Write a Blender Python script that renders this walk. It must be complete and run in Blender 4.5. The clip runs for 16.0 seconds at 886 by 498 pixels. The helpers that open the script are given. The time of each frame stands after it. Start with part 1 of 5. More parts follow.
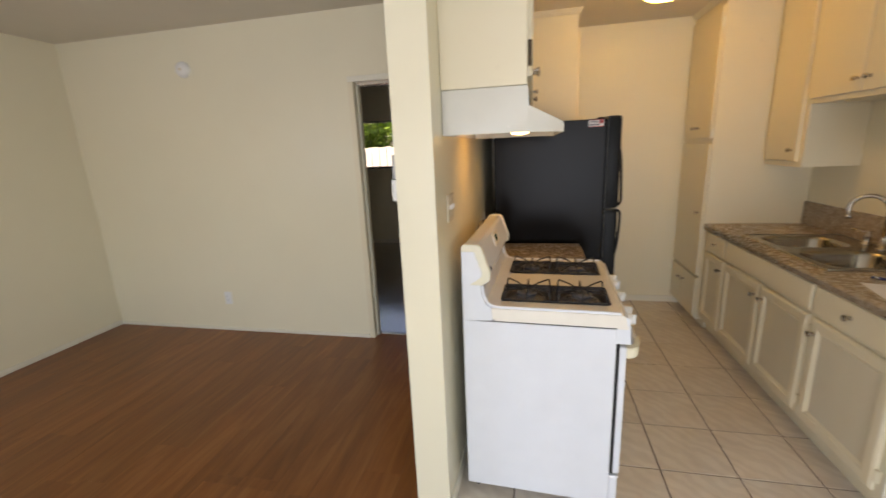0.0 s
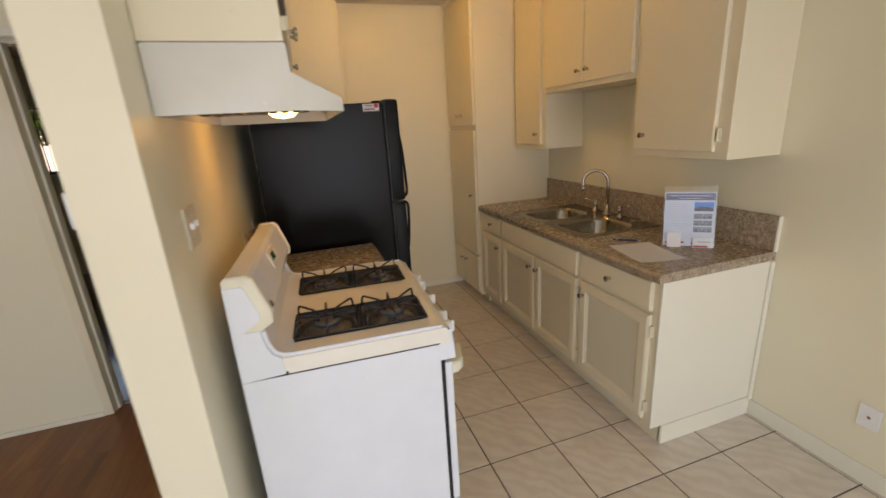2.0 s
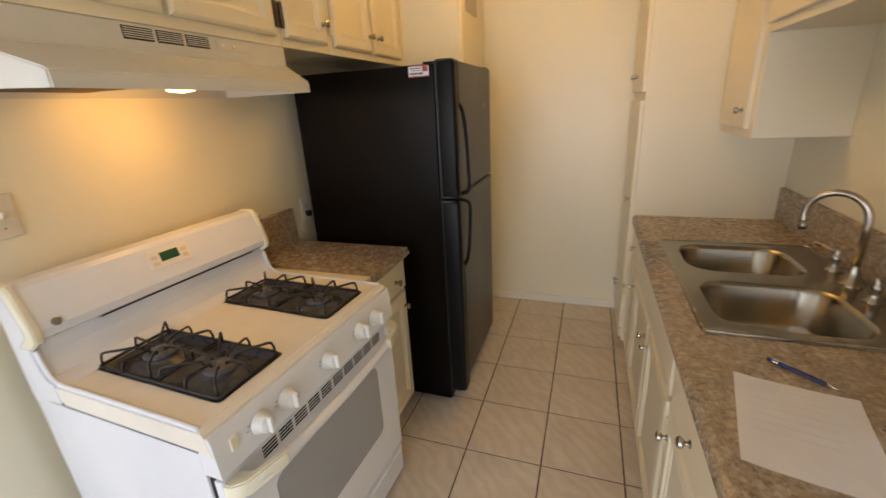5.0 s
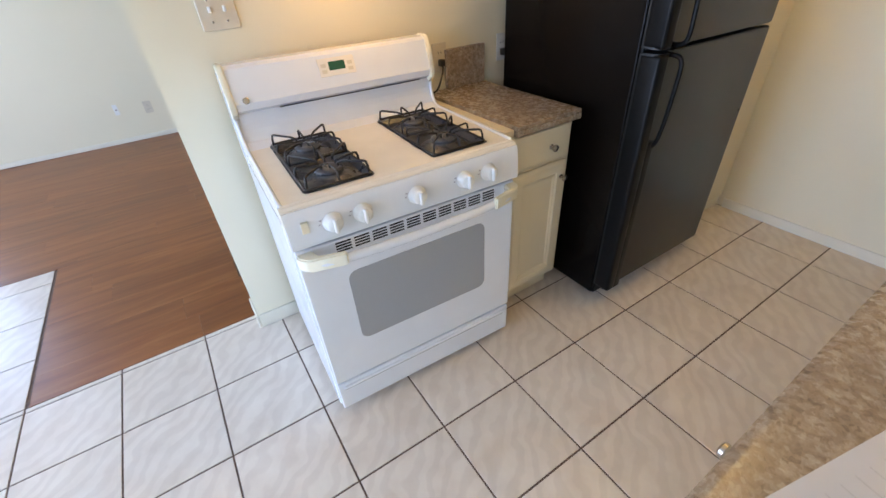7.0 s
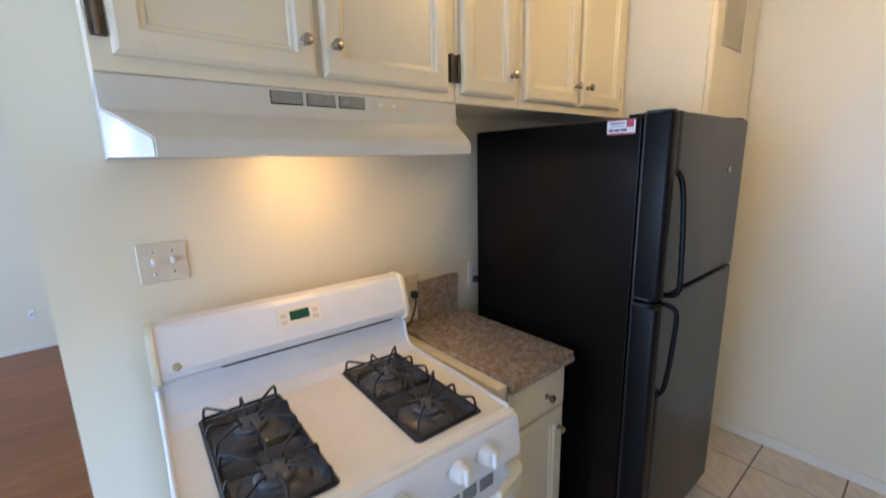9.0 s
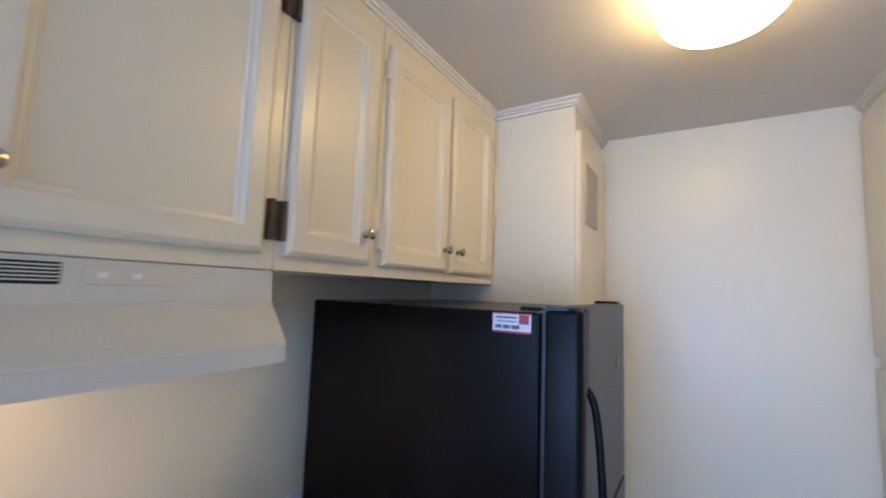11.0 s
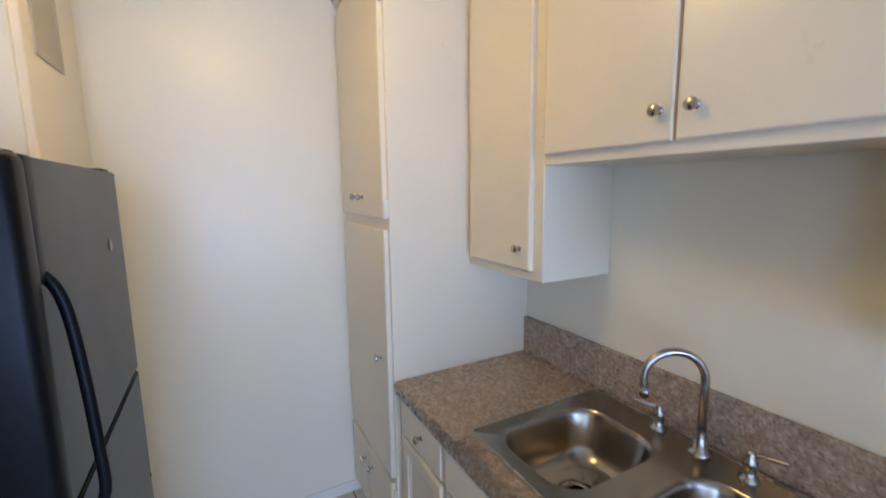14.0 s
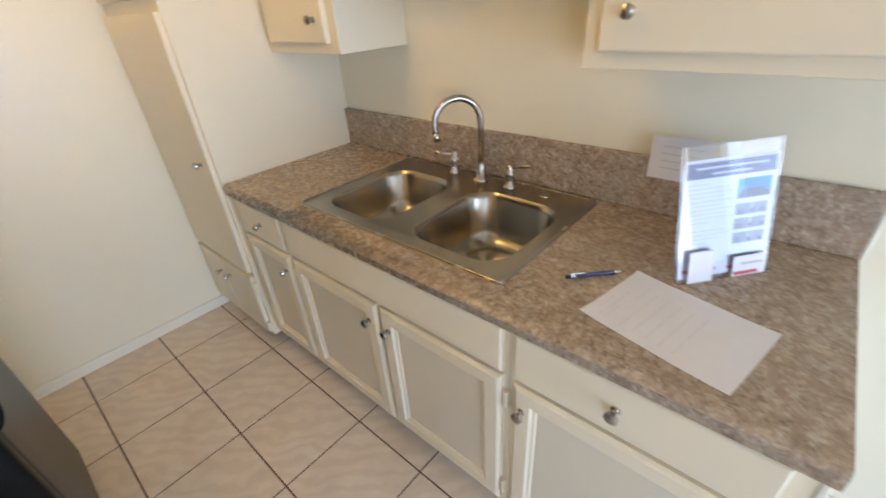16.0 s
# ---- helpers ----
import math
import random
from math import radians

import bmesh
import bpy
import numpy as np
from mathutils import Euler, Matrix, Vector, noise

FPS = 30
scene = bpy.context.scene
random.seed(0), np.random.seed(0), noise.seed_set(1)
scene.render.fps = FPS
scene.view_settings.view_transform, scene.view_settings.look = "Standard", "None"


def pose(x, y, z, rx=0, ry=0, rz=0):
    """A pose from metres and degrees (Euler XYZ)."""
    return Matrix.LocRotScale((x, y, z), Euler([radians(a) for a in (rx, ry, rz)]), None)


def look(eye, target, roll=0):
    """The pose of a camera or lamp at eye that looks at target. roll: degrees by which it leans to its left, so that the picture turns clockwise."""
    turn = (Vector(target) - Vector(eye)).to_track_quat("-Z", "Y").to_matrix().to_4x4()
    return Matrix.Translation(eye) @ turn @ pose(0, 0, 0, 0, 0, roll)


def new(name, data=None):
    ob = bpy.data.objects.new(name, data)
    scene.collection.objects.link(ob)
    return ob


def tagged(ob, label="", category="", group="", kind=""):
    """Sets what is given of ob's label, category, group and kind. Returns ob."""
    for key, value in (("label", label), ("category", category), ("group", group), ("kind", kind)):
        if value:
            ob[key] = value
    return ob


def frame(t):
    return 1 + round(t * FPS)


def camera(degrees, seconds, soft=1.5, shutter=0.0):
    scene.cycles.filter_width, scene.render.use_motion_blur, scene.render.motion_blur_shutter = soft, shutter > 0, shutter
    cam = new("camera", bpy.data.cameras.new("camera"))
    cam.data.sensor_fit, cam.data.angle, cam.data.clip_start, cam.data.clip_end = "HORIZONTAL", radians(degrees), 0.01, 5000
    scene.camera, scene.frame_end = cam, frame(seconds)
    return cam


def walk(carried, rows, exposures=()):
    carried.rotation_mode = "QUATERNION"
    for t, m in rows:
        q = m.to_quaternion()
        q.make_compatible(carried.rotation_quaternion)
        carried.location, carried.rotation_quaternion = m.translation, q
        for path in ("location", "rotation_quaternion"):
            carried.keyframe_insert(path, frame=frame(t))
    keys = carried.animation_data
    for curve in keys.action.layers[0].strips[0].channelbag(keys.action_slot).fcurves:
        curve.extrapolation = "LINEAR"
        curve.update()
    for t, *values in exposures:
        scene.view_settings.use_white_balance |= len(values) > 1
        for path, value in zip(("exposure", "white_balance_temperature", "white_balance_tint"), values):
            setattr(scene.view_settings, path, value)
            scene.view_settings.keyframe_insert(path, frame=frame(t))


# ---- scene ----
cam = camera(94.1, 16.0, shutter=0.4)
PATH = [
    (0, (-0.064, -0.167, 1.549), (-0.488, 1.73, 1.077), -2.6),
    (0.5, (-0.122, -0.101, 1.556), (-0.148, 1.844, 1.09), -2.3),
    (1, (-0.254, 0.008, 1.551), (0.079, 1.917, 1.055), -2.6),
    (1.5, (-0.256, 0.105, 1.538), (0.29, 1.95, 0.994), -3.2),
    (2, (-0.084, 0.231, 1.53), (0.498, 2.06, 0.966), -3.6),
    (2.5, (0.103, 0.349, 1.534), (0.722, 2.159, 0.947), -3.3),
    (3, (0.295, 0.498, 1.525), (0.976, 2.274, 0.907), -2.8),
    (3.2, (0.363, 0.583, 1.538), (1.033, 2.358, 0.907), -2.6),
    (5.3, (1.084, 0.968, 1.52), (0.239, 2.651, 0.849), -3.2),
    (5.5, (1.126, 1.002, 1.526), (0.168, 2.62, 0.843), -3.1),
    (6, (1.267, 1.103, 1.531), (-0.03, 2.401, 0.737), -2.9),
    (6.5, (1.335, 1.202, 1.479), (-0.104, 2.171, 0.483), -3.5),
    (7, (1.307, 1.271, 1.419), (-0.089, 2.112, 0.261), -3.8),
    (7.5, (1.278, 1.331, 1.429), (-0.118, 2.216, 0.304), -3.2),
    (8, (1.205, 1.35, 1.458), (-0.254, 2.361, 0.536), -2.2),
    (8.5, (1.067, 1.358, 1.531), (-0.423, 2.5, 0.839), -1.5),
    (9, (0.983, 1.388, 1.571), (-0.529, 2.63, 1.156), -1.4),
    (9.2, (0.951, 1.409, 1.592), (-0.557, 2.682, 1.269), -1.1),
    (11.3, (0.6, 1.853, 1.746), (-0.165, 3.684, 1.995), 1.6),
    (11.5, (0.566, 1.898, 1.754), (0.046, 3.814, 1.993), 1.3),
    (12, (0.574, 1.979, 1.754), (0.52, 3.971, 1.929), 1.3),
    (12.5, (0.634, 2.019, 1.743), (1.011, 3.98, 1.848), 1.5),
    (13, (0.663, 2.005, 1.718), (1.353, 3.882, 1.715), 0.9),
    (13.5, (0.681, 1.968, 1.691), (1.549, 3.765, 1.56), 0.0),
    (14, (0.697, 1.931, 1.643), (1.639, 3.672, 1.359), -0.7),
    (14.5, (0.688, 1.92, 1.578), (1.688, 3.567, 1.042), -1.0),
    (15, (0.677, 1.862, 1.524), (1.729, 3.378, 0.753), -2.1),
    (15.5, (0.662, 1.774, 1.494), (1.785, 3.13, 0.544), -3.5),
    (16, (0.675, 1.679, 1.468), (1.941, 2.836, 0.439), -3.9),
]
EXPOSURES = [
    (0.0, 0.98, 8500, 24),
    (1.5, 0.78, 8600, 25),
    (2.5, 0.86, 8900, 26),
    (3.0, 1.03, 7000, 26),
    (3.4, 1.12, 6900, 25),
    (5.5, 1.28, 8300, 25),
    (6.0, 1.45, 6900, 24),
    (7.0, 1.76, 6100, 23),
    (8.5, 1.60, 5700, 22),
    (9.0, 1.49, 5450, 23),
    (11.5, 1.30, 4600, 25),
    (12.5, 1.30, 4420, 25),
    (13.5, 1.40, 4700, 24),
    (14.0, 1.50, 5000, 24),
    (15.0, 1.90, 5500, 22),
    (16.0, 1.86, 6250, 22),
]
walk(cam, [(t, look(eye, target, roll)) for t, eye, target, roll in PATH], EXPOSURES)

# ---------- world, sun, large lights ----------
world = bpy.data.worlds.new("sky")
scene.world = world
world.use_nodes = True
wn = world.node_tree
sky = wn.nodes.new("ShaderNodeTexSky")
sky.sky_type = "NISHITA"
sky.sun_disc = False
SUN_EL, SUN_AZ = 58.0, 215.0
sky.sun_elevation = radians(SUN_EL)
sky.sun_rotation = radians(SUN_AZ)
wn.links.new(sky.outputs[0], wn.nodes["Background"].inputs[0])
wn.nodes["Background"].inputs[1].default_value = 0.15
sun_data = bpy.data.lights.new("sun", "SUN")
sun_data.energy, sun_data.angle, sun_data.color = 5.0, radians(0.53), (1.0, 0.94, 0.86)
sun = new("sun", sun_data)
sun_way = Vector((math.sin(radians(SUN_AZ)) * math.cos(radians(SUN_EL)), math.cos(radians(SUN_AZ)) * math.cos(radians(SUN_EL)), math.sin(radians(SUN_EL))))
sun.matrix_world = look(sun_way * 30, (0, 0, 0))


def window_light(name, place, way, w, h, watts, colour=(0.49, 0.72, 1.0)):
    data = bpy.data.lights.new(name, "AREA")
    data.shape, data.size, data.size_y, data.energy, data.color = "RECTANGLE", w, h, watts, colour
    lamp = new(name, data)
    lamp.matrix_world = look(place, tuple(a + b for a, b in zip(place, way)))
    return lamp


SOUTH = -3.4
# South daylight through front openings that are unseen and only assumed.
window_light("assumed_daylight_living", (-2.9, SOUTH - 0.02, 1.5), (0, 1, 0), 1.9, 1.25, 3)
window_light("doorway_daylight", (-1.15, SOUTH - 0.02, 1.02), (0, 1, 0), 0.85, 1.95, 15)
window_light("assumed_daylight_dining", (0.6, SOUTH - 0.02, 1.05), (0, 1, 0), 1.9, 1.95, 38)
# Added lamp in an unseen east opening, lights the stove front.
window_light("added_daylight_east", (1.96, -1.55, 1.5), (-1, 0, 0), 1.5, 1.15, 8)
# Added lamp in an unseen west opening, brightens the sink wall.
window_light("added_daylight_west", (-4.06, -1.8, 1.5), (1, 0, 0), 1.5, 1.15, 18)
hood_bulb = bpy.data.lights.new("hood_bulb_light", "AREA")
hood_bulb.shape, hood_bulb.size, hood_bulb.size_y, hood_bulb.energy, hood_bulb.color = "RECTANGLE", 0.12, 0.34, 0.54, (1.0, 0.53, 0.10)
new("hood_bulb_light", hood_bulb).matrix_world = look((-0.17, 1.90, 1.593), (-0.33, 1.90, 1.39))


# ---------- materials ----------
def tree(name):
    m = bpy.data.materials.new(name)
    m.use_nodes = True
    n = m.node_tree
    return m, n, n.nodes["Principled BSDF"]


def coords(n, scale=(1, 1, 1)):
    tc = n.nodes.new("ShaderNodeTexCoord")
    mp = n.nodes.new("ShaderNodeMapping")
    mp.inputs["Scale"].default_value = scale
    n.links.new(tc.outputs["Object"], mp.inputs[0])
    return mp.outputs[0]


def noise_node(n, vec, scale, detail=4, rough=0.55, distort=0.0):
    t = n.nodes.new("ShaderNodeTexNoise")
    t.inputs["Scale"].default_value, t.inputs["Detail"].default_value = scale, detail
    t.inputs["Roughness"].default_value, t.inputs["Distortion"].default_value = rough, distort
    n.links.new(vec, t.inputs["Vector"])
    return t.outputs[0]


def ramp(n, fac, stops):
    r = n.nodes.new("ShaderNodeValToRGB")
    while len(r.color_ramp.elements) < len(stops):
        r.color_ramp.elements.new(0.5)
    for e, (p, c) in zip(r.color_ramp.elements, stops):
        e.position, e.color = p, (*c, 1) if len(c) == 3 else c
    n.links.new(fac, r.inputs[0])
    return r.outputs[0]


def mixed(n, fac, a, b, kind="MIX"):
    m = n.nodes.new("ShaderNodeMix")
    m.data_type, m.blend_type = "RGBA", kind
    for sock, v in ((0, fac), (6, a), (7, b)):
        if isinstance(v, bpy.types.NodeSocket):
            n.links.new(v, m.inputs[sock])
        else:
            m.inputs[sock].default_value = v if sock == 0 else (*v, 1)
    return m.outputs[2]


def bump(n, bsdf, height, strength, dist=0.002):
    b = n.nodes.new("ShaderNodeBump")
    b.inputs["Strength"].default_value, b.inputs["Distance"].default_value = strength, dist
    n.links.new(height, b.inputs["Height"])
    n.links.new(b.outputs[0], bsdf.inputs["Normal"])


def rough_range(n, bsdf, fac, lo, hi):
    mr = n.nodes.new("ShaderNodeMapRange")
    mr.inputs["To Min"].default_value, mr.inputs["To Max"].default_value = lo, hi
    n.links.new(fac, mr.inputs[0])
    n.links.new(mr.outputs[0], bsdf.inputs["Roughness"])


def paint(name, colour, rough=0.45, grain=90, bumpy=0.12, vary=0.05, dist=0.002, stain=None):
    m, n, b = tree(name)
    v = coords(n)
    big = noise_node(n, v, 1.3, 3)
    small = noise_node(n, v, grain, 3)
    dark = tuple(c * (1 - vary) for c in colour)
    light = tuple(min(1, c * (1 + vary * 0.6)) for c in colour)
    col = ramp(n, big, [(0.3, dark), (0.7, light)])
    if stain:
        spot = ramp(n, noise_node(n, v, 7, 6, 0.7), [(0.66, (0, 0, 0)), (0.78, (1, 1, 1))])
        col = mixed(n, spot, col, stain)
    n.links.new(col, b.inputs["Base Color"])
    rough_range(n, b, noise_node(n, v, 2.5, 2), rough - 0.03, rough + 0.03)
    bump(n, b, small, bumpy, dist)
    return m


def plain(name, colour, rough=0.4, metal=0.0, vary=0.06, grain=60, bumpy=0.05, wear=0.05, **more):
    m, n, b = tree(name)
    v = coords(n)
    nz = noise_node(n, v, grain, 4)
    n.links.new(ramp(n, nz, [(0.3, tuple(c * (1 - vary) for c in colour)), (0.7, tuple(min(1, c * (1 + vary)) for c in colour))]), b.inputs["Base Color"])
    b.inputs["Metallic"].default_value = metal
    rough_range(n, b, noise_node(n, v, 9, 3), max(0.02, rough - wear), rough + wear)
    if bumpy:
        bump(n, b, nz, bumpy, 0.001)
    for key, value in more.items():
        b.inputs[key.replace("_", " ")].default_value = value
    return m


def glowing(name, colour, strength):
    m, n, b = tree(name)
    b.inputs["Base Color"].default_value = (*colour, 1)
    b.inputs["Emission Color"].default_value = (*colour, 1)
    b.inputs["Emission Strength"].default_value = strength
    return m


WALL = paint("wall_paint", (0.81, 0.748, 0.572), 0.31, 38, 0.05, 0.02, 0.001)
WALL.node_tree.nodes["Principled BSDF"].inputs["Specular IOR Level"].default_value = 0.45
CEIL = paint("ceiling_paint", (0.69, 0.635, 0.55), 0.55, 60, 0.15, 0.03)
TRIM = paint("white_trim_paint", (0.80, 0.76, 0.64), 0.35, 60, 0.08, 0.04)
CAB = paint("cream_cabinet_paint", (0.785, 0.70, 0.52), 0.30, 40, 0.06, 0.04, 0.002, (0.62, 0.54, 0.40))
CABPANEL = paint("greyish_panel_paint", (0.69, 0.62, 0.475), 0.36, 40, 0.06, 0.05, 0.002)
CABDARK = paint("darker_panel_cream", (0.45, 0.41, 0.33), 0.5)
# Slight blue in this white imitates daylight on the stove's sides.
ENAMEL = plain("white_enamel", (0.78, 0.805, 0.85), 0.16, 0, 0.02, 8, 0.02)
HOODW = plain("hood_white_enamel", (0.64, 0.62, 0.55), 0.25, 0, 0.03, 6, 0.03)
YELLOWED = plain("yellowed_plastic", (0.78, 0.735, 0.58), 0.32, 0, 0.07, 12)
# Cream tint puts the hood lamp's warm light into the enamel colour.
COOKTOP = plain("cream_lamp_tinted_enamel", (0.85, 0.80, 0.715), 0.2, 0, 0.04, 9, 0.03)
BLACKSIDE = plain("black_textured_steel", (0.0062, 0.0046, 0.0036), 0.22, 0, 0.04, 300, 0.0, 0.006, Specular_IOR_Level=0.11)
BLACKDOOR = plain("dark_door_enamel", (0.016, 0.0165, 0.0155), 0.34, 0, 0.04, 300, 0.0, 0.008, Specular_IOR_Level=0.33)
BLACKPLASTIC = plain("black_plastic", (0.006, 0.006, 0.006), 0.36, 0, 0.2, 60, Specular_IOR_Level=0.14)
GASKET = plain("dark_gasket", (0.006, 0.006, 0.006), 0.7)
IRON = plain("cast_iron_grate", (0.016, 0.016, 0.017), 0.42, 0, 0.3, 200, 0.3)
WELL = plain("burner_well_enamel", (0.055, 0.055, 0.064), 0.28, 0, 0.3, 25, 0.1)
BURNER = plain("burner_dark_enamel", (0.085, 0.085, 0.095), 0.27, 0.0, 0.2, 40)
NICKEL = plain("brushed_nickel", (0.46, 0.42, 0.37), 0.26, 1.0, 0.08, 40)
CHROME = plain("chrome", (0.70, 0.70, 0.70), 0.09, 1.0, 0.03, 20, 0.0)
BRASSDARK = plain("aged_bronze_hinge", (0.13, 0.10, 0.07), 0.45, 0.8, 0.3, 60)
# For real slots and for the painted shadow line on the stove.
SLOTSHADE = plain("dark_slot_and_shadow", (0.012, 0.012, 0.012), 0.8, bumpy=0)
PLATE = plain("almond_plate_plastic", (0.66, 0.60, 0.48), 0.35, 0, 0.04, 20)
WHITEPL = plain("white_plastic", (0.80, 0.80, 0.78), 0.35, 0, 0.03, 20)
PAPER = plain("white_paper", (0.73, 0.715, 0.73), 0.7, 0, 0.03, 15, 0.1)
FLYERPAPER = plain("printed_flyer_paper", (0.52, 0.53, 0.59), 0.6, 0, 0.03, 15, 0.0)
INK = plain("grey_ink", (0.42, 0.42, 0.47), 0.7, bumpy=0)
INKDARK = plain("dark_ink", (0.10, 0.10, 0.12), 0.6, bumpy=0)
INKBLUE = plain("header_slate_ink", (0.13, 0.135, 0.20), 0.6, bumpy=0)
FAINTINK = plain("faint_grey_ink", (0.60, 0.59, 0.58), 0.7, bumpy=0)
SKYINK = plain("sky_blue_ink", (0.07, 0.22, 0.55), 0.6, bumpy=0)
REDINK = plain("red_ink", (0.52, 0.04, 0.05), 0.6, bumpy=0)
PENBLUE = plain("navy_pen_plastic", (0.02, 0.025, 0.09), 0.25)
OVENGLASS = plain("grey_oven_window", (0.36, 0.37, 0.385), 0.14, 0, 0.02, 300, 0.0)
LCD = plain("dark_green_display", (0.014, 0.085, 0.045), 0.15, bumpy=0)
GROUTM = plain("dark_grout", (0.135, 0.088, 0.064), 0.8, 0, 0.25, 50, 0.2)
RUBBER = plain("black_rubber", (0.02, 0.02, 0.02), 0.6)


def steel_material():
    m, n, b = tree("brushed_stainless")
    v = coords(n, (4, 160, 160))
    nz = noise_node(n, v, 6, 5)
    n.links.new(ramp(n, nz, [(0.3, (0.30, 0.265, 0.215)), (0.7, (0.45, 0.41, 0.34))]), b.inputs["Base Color"])
    b.inputs["Metallic"].default_value = 1.0
    rough_range(n, b, nz, 0.18, 0.27)
    bump(n, b, nz, 0.05, 0.0006)
    return m


def stone_material():
    m, n, b = tree("speckled_laminate_counter")
    v = coords(n)
    vo = n.nodes.new("ShaderNodeTexVoronoi")
    vo.inputs["Scale"].default_value = 130
    warp = n.nodes.new("ShaderNodeVectorMath")
    warp.operation = "MULTIPLY_ADD"
    wob = n.nodes.new("ShaderNodeTexNoise")
    wob.inputs["Scale"].default_value, wob.inputs["Detail"].default_value = 120, 3
    n.links.new(v, wob.inputs["Vector"])
    n.links.new(wob.outputs["Color"], warp.inputs[0])
    warp.inputs[1].default_value = (0.007, 0.007, 0.007)
    n.links.new(v, warp.inputs[2])
    n.links.new(warp.outputs[0], vo.inputs["Vector"])
    cell = n.nodes.new("ShaderNodeSeparateColor")
    n.links.new(vo.outputs["Color"], cell.inputs[0])
    base = ramp(n, cell.outputs[0], [(0.0, (0.140, 0.094, 0.064)), (0.22, (0.238, 0.172, 0.119)), (0.5, (0.365, 0.275, 0.190)), (0.8, (0.470, 0.378, 0.276)), (1.0, (0.62, 0.54, 0.43))])
    cloud = ramp(n, noise_node(n, v, 28, 9, 0.82, 0.4), [(0.34, (0.165, 0.118, 0.083)), (0.47, (0.30, 0.226, 0.160)), (0.55, (0.418, 0.328, 0.237)), (0.68, (0.595, 0.51, 0.40))])
    n.links.new(mixed(n, 0.62, base, cloud), b.inputs["Base Color"])
    rough_range(n, b, noise_node(n, v, 60, 4), 0.20, 0.34)
    bump(n, b, noise_node(n, v, 260, 2), 0.08, 0.0006)
    return m


def tile_material():
    m, n, b = tree("glazed_floor_tile")
    v = coords(n)
    info = n.nodes.new("ShaderNodeObjectInfo")
    shift = n.nodes.new("ShaderNodeVectorMath")
    shift.operation = "MULTIPLY_ADD"
    n.links.new(info.outputs["Random"], shift.inputs[0])
    shift.inputs[1].default_value = (13.0, 7.0, 5.0)
    n.links.new(v, shift.inputs[2])
    wv = n.nodes.new("ShaderNodeTexWave")
    wv.wave_type, wv.bands_direction = "BANDS", "DIAGONAL"
    for key, value in (("Scale", 7.0), ("Distortion", 9.0), ("Detail", 2.5), ("Detail Scale", 0.9), ("Detail Roughness", 0.5)):
        wv.inputs[key].default_value = value
    n.links.new(shift.outputs[0], wv.inputs["Vector"])
    body = ramp(n, noise_node(n, shift.outputs[0], 9, 5), [(0.3, (0.68, 0.595, 0.51)), (0.7, (0.77, 0.70, 0.615))])
    streak = ramp(n, wv.outputs["Fac"], [(0.35, (0.0, 0.0, 0.0)), (0.75, (0.26, 0.26, 0.26))])
    col = mixed(n, streak, body, (0.54, 0.46, 0.39))
    tone = ramp(n, info.outputs["Random"], [(0.0, (0.93, 0.92, 0.90)), (1.0, (1.0, 1.0, 1.0))])
    n.links.new(mixed(n, 1.0, col, tone, "MULTIPLY"), b.inputs["Base Color"])
    rough_range(n, b, noise_node(n, v, 14, 5), 0.24, 0.40)
    bump(n, b, wv.outputs["Fac"], 0.14, 0.0015)
    return m


def plank_material(name, dark, mid, light, lo, hi):
    m, n, b = tree(name)
    info = n.nodes.new("ShaderNodeObjectInfo")
    v = coords(n, (11, 1.1, 1.1))
    shift = n.nodes.new("ShaderNodeVectorMath")
    shift.operation = "MULTIPLY_ADD"
    n.links.new(info.outputs["Random"], shift.inputs[0])
    shift.inputs[1].default_value = (40.0, 23.0, 5.0)
    n.links.new(v, shift.inputs[2])
    grain = noise_node(n, shift.outputs[0], 1.2, 7, 0.62, 0.8)
    col = ramp(n, grain, [(0.28, dark), (0.5, mid), (0.72, light)])
    tone = ramp(n, info.outputs["Random"], [(0.0, (0.80, 0.80, 0.80)), (1.0, (1.0, 1.0, 1.0))])
    n.links.new(mixed(n, 1.0, col, tone, "MULTIPLY"), b.inputs["Base Color"])
    rough_range(n, b, grain, lo, hi)
    bump(n, b, grain, 0.08, 0.001)
    return m


def glass_material(name, rough=0.0, tint=(1, 1, 1)):
    m, n, b = tree(name)
    b.inputs["Base Color"].default_value = (*tint, 1)
    b.inputs["Roughness"].default_value = rough
    b.inputs["Transmission Weight"].default_value = 1.0
    b.inputs["IOR"].default_value = 1.45
    return m


STEEL = steel_material()
STONE = stone_material()
TILE = tile_material()
PLANK = plank_material("red_brown_laminate", (0.19, 0.058, 0.013), (0.27, 0.090, 0.021), (0.37, 0.140, 0.040), 0.30, 0.40)
PLANKDARK = plank_material("dark_bedroom_laminate", (0.045, 0.016, 0.010), (0.075, 0.028, 0.016), (0.11, 0.043, 0.025), 0.12, 0.22)
PLANKDARK.node_tree.nodes["Principled BSDF"].inputs["Coat Weight"].default_value = 1.0
PLANKDARK.node_tree.nodes["Principled BSDF"].inputs["Coat Roughness"].default_value = 0.15
PLANKDARK.node_tree.nodes["Principled BSDF"].inputs["Coat IOR"].default_value = 3.4
ACRYLIC = glass_material("clear_acrylic")
PANE = glass_material("window_glass")
LAMPGLASS = glowing("lit_lamp_glass", (1.0, 0.64, 0.16), 9.0)
BULBGLASS = glowing("lit_hood_bulb", (1.0, 0.70, 0.32), 3.8)


# ---------- mesh helpers ----------
ORIGIN = {}


def thing(name, base, label="", category="", group="", kind=""):
    ob = new(name)
    ob.empty_display_size = 0.1
    ob.location = base
    ORIGIN[ob] = Vector(base)
    return tagged(ob, label, category, group, kind)


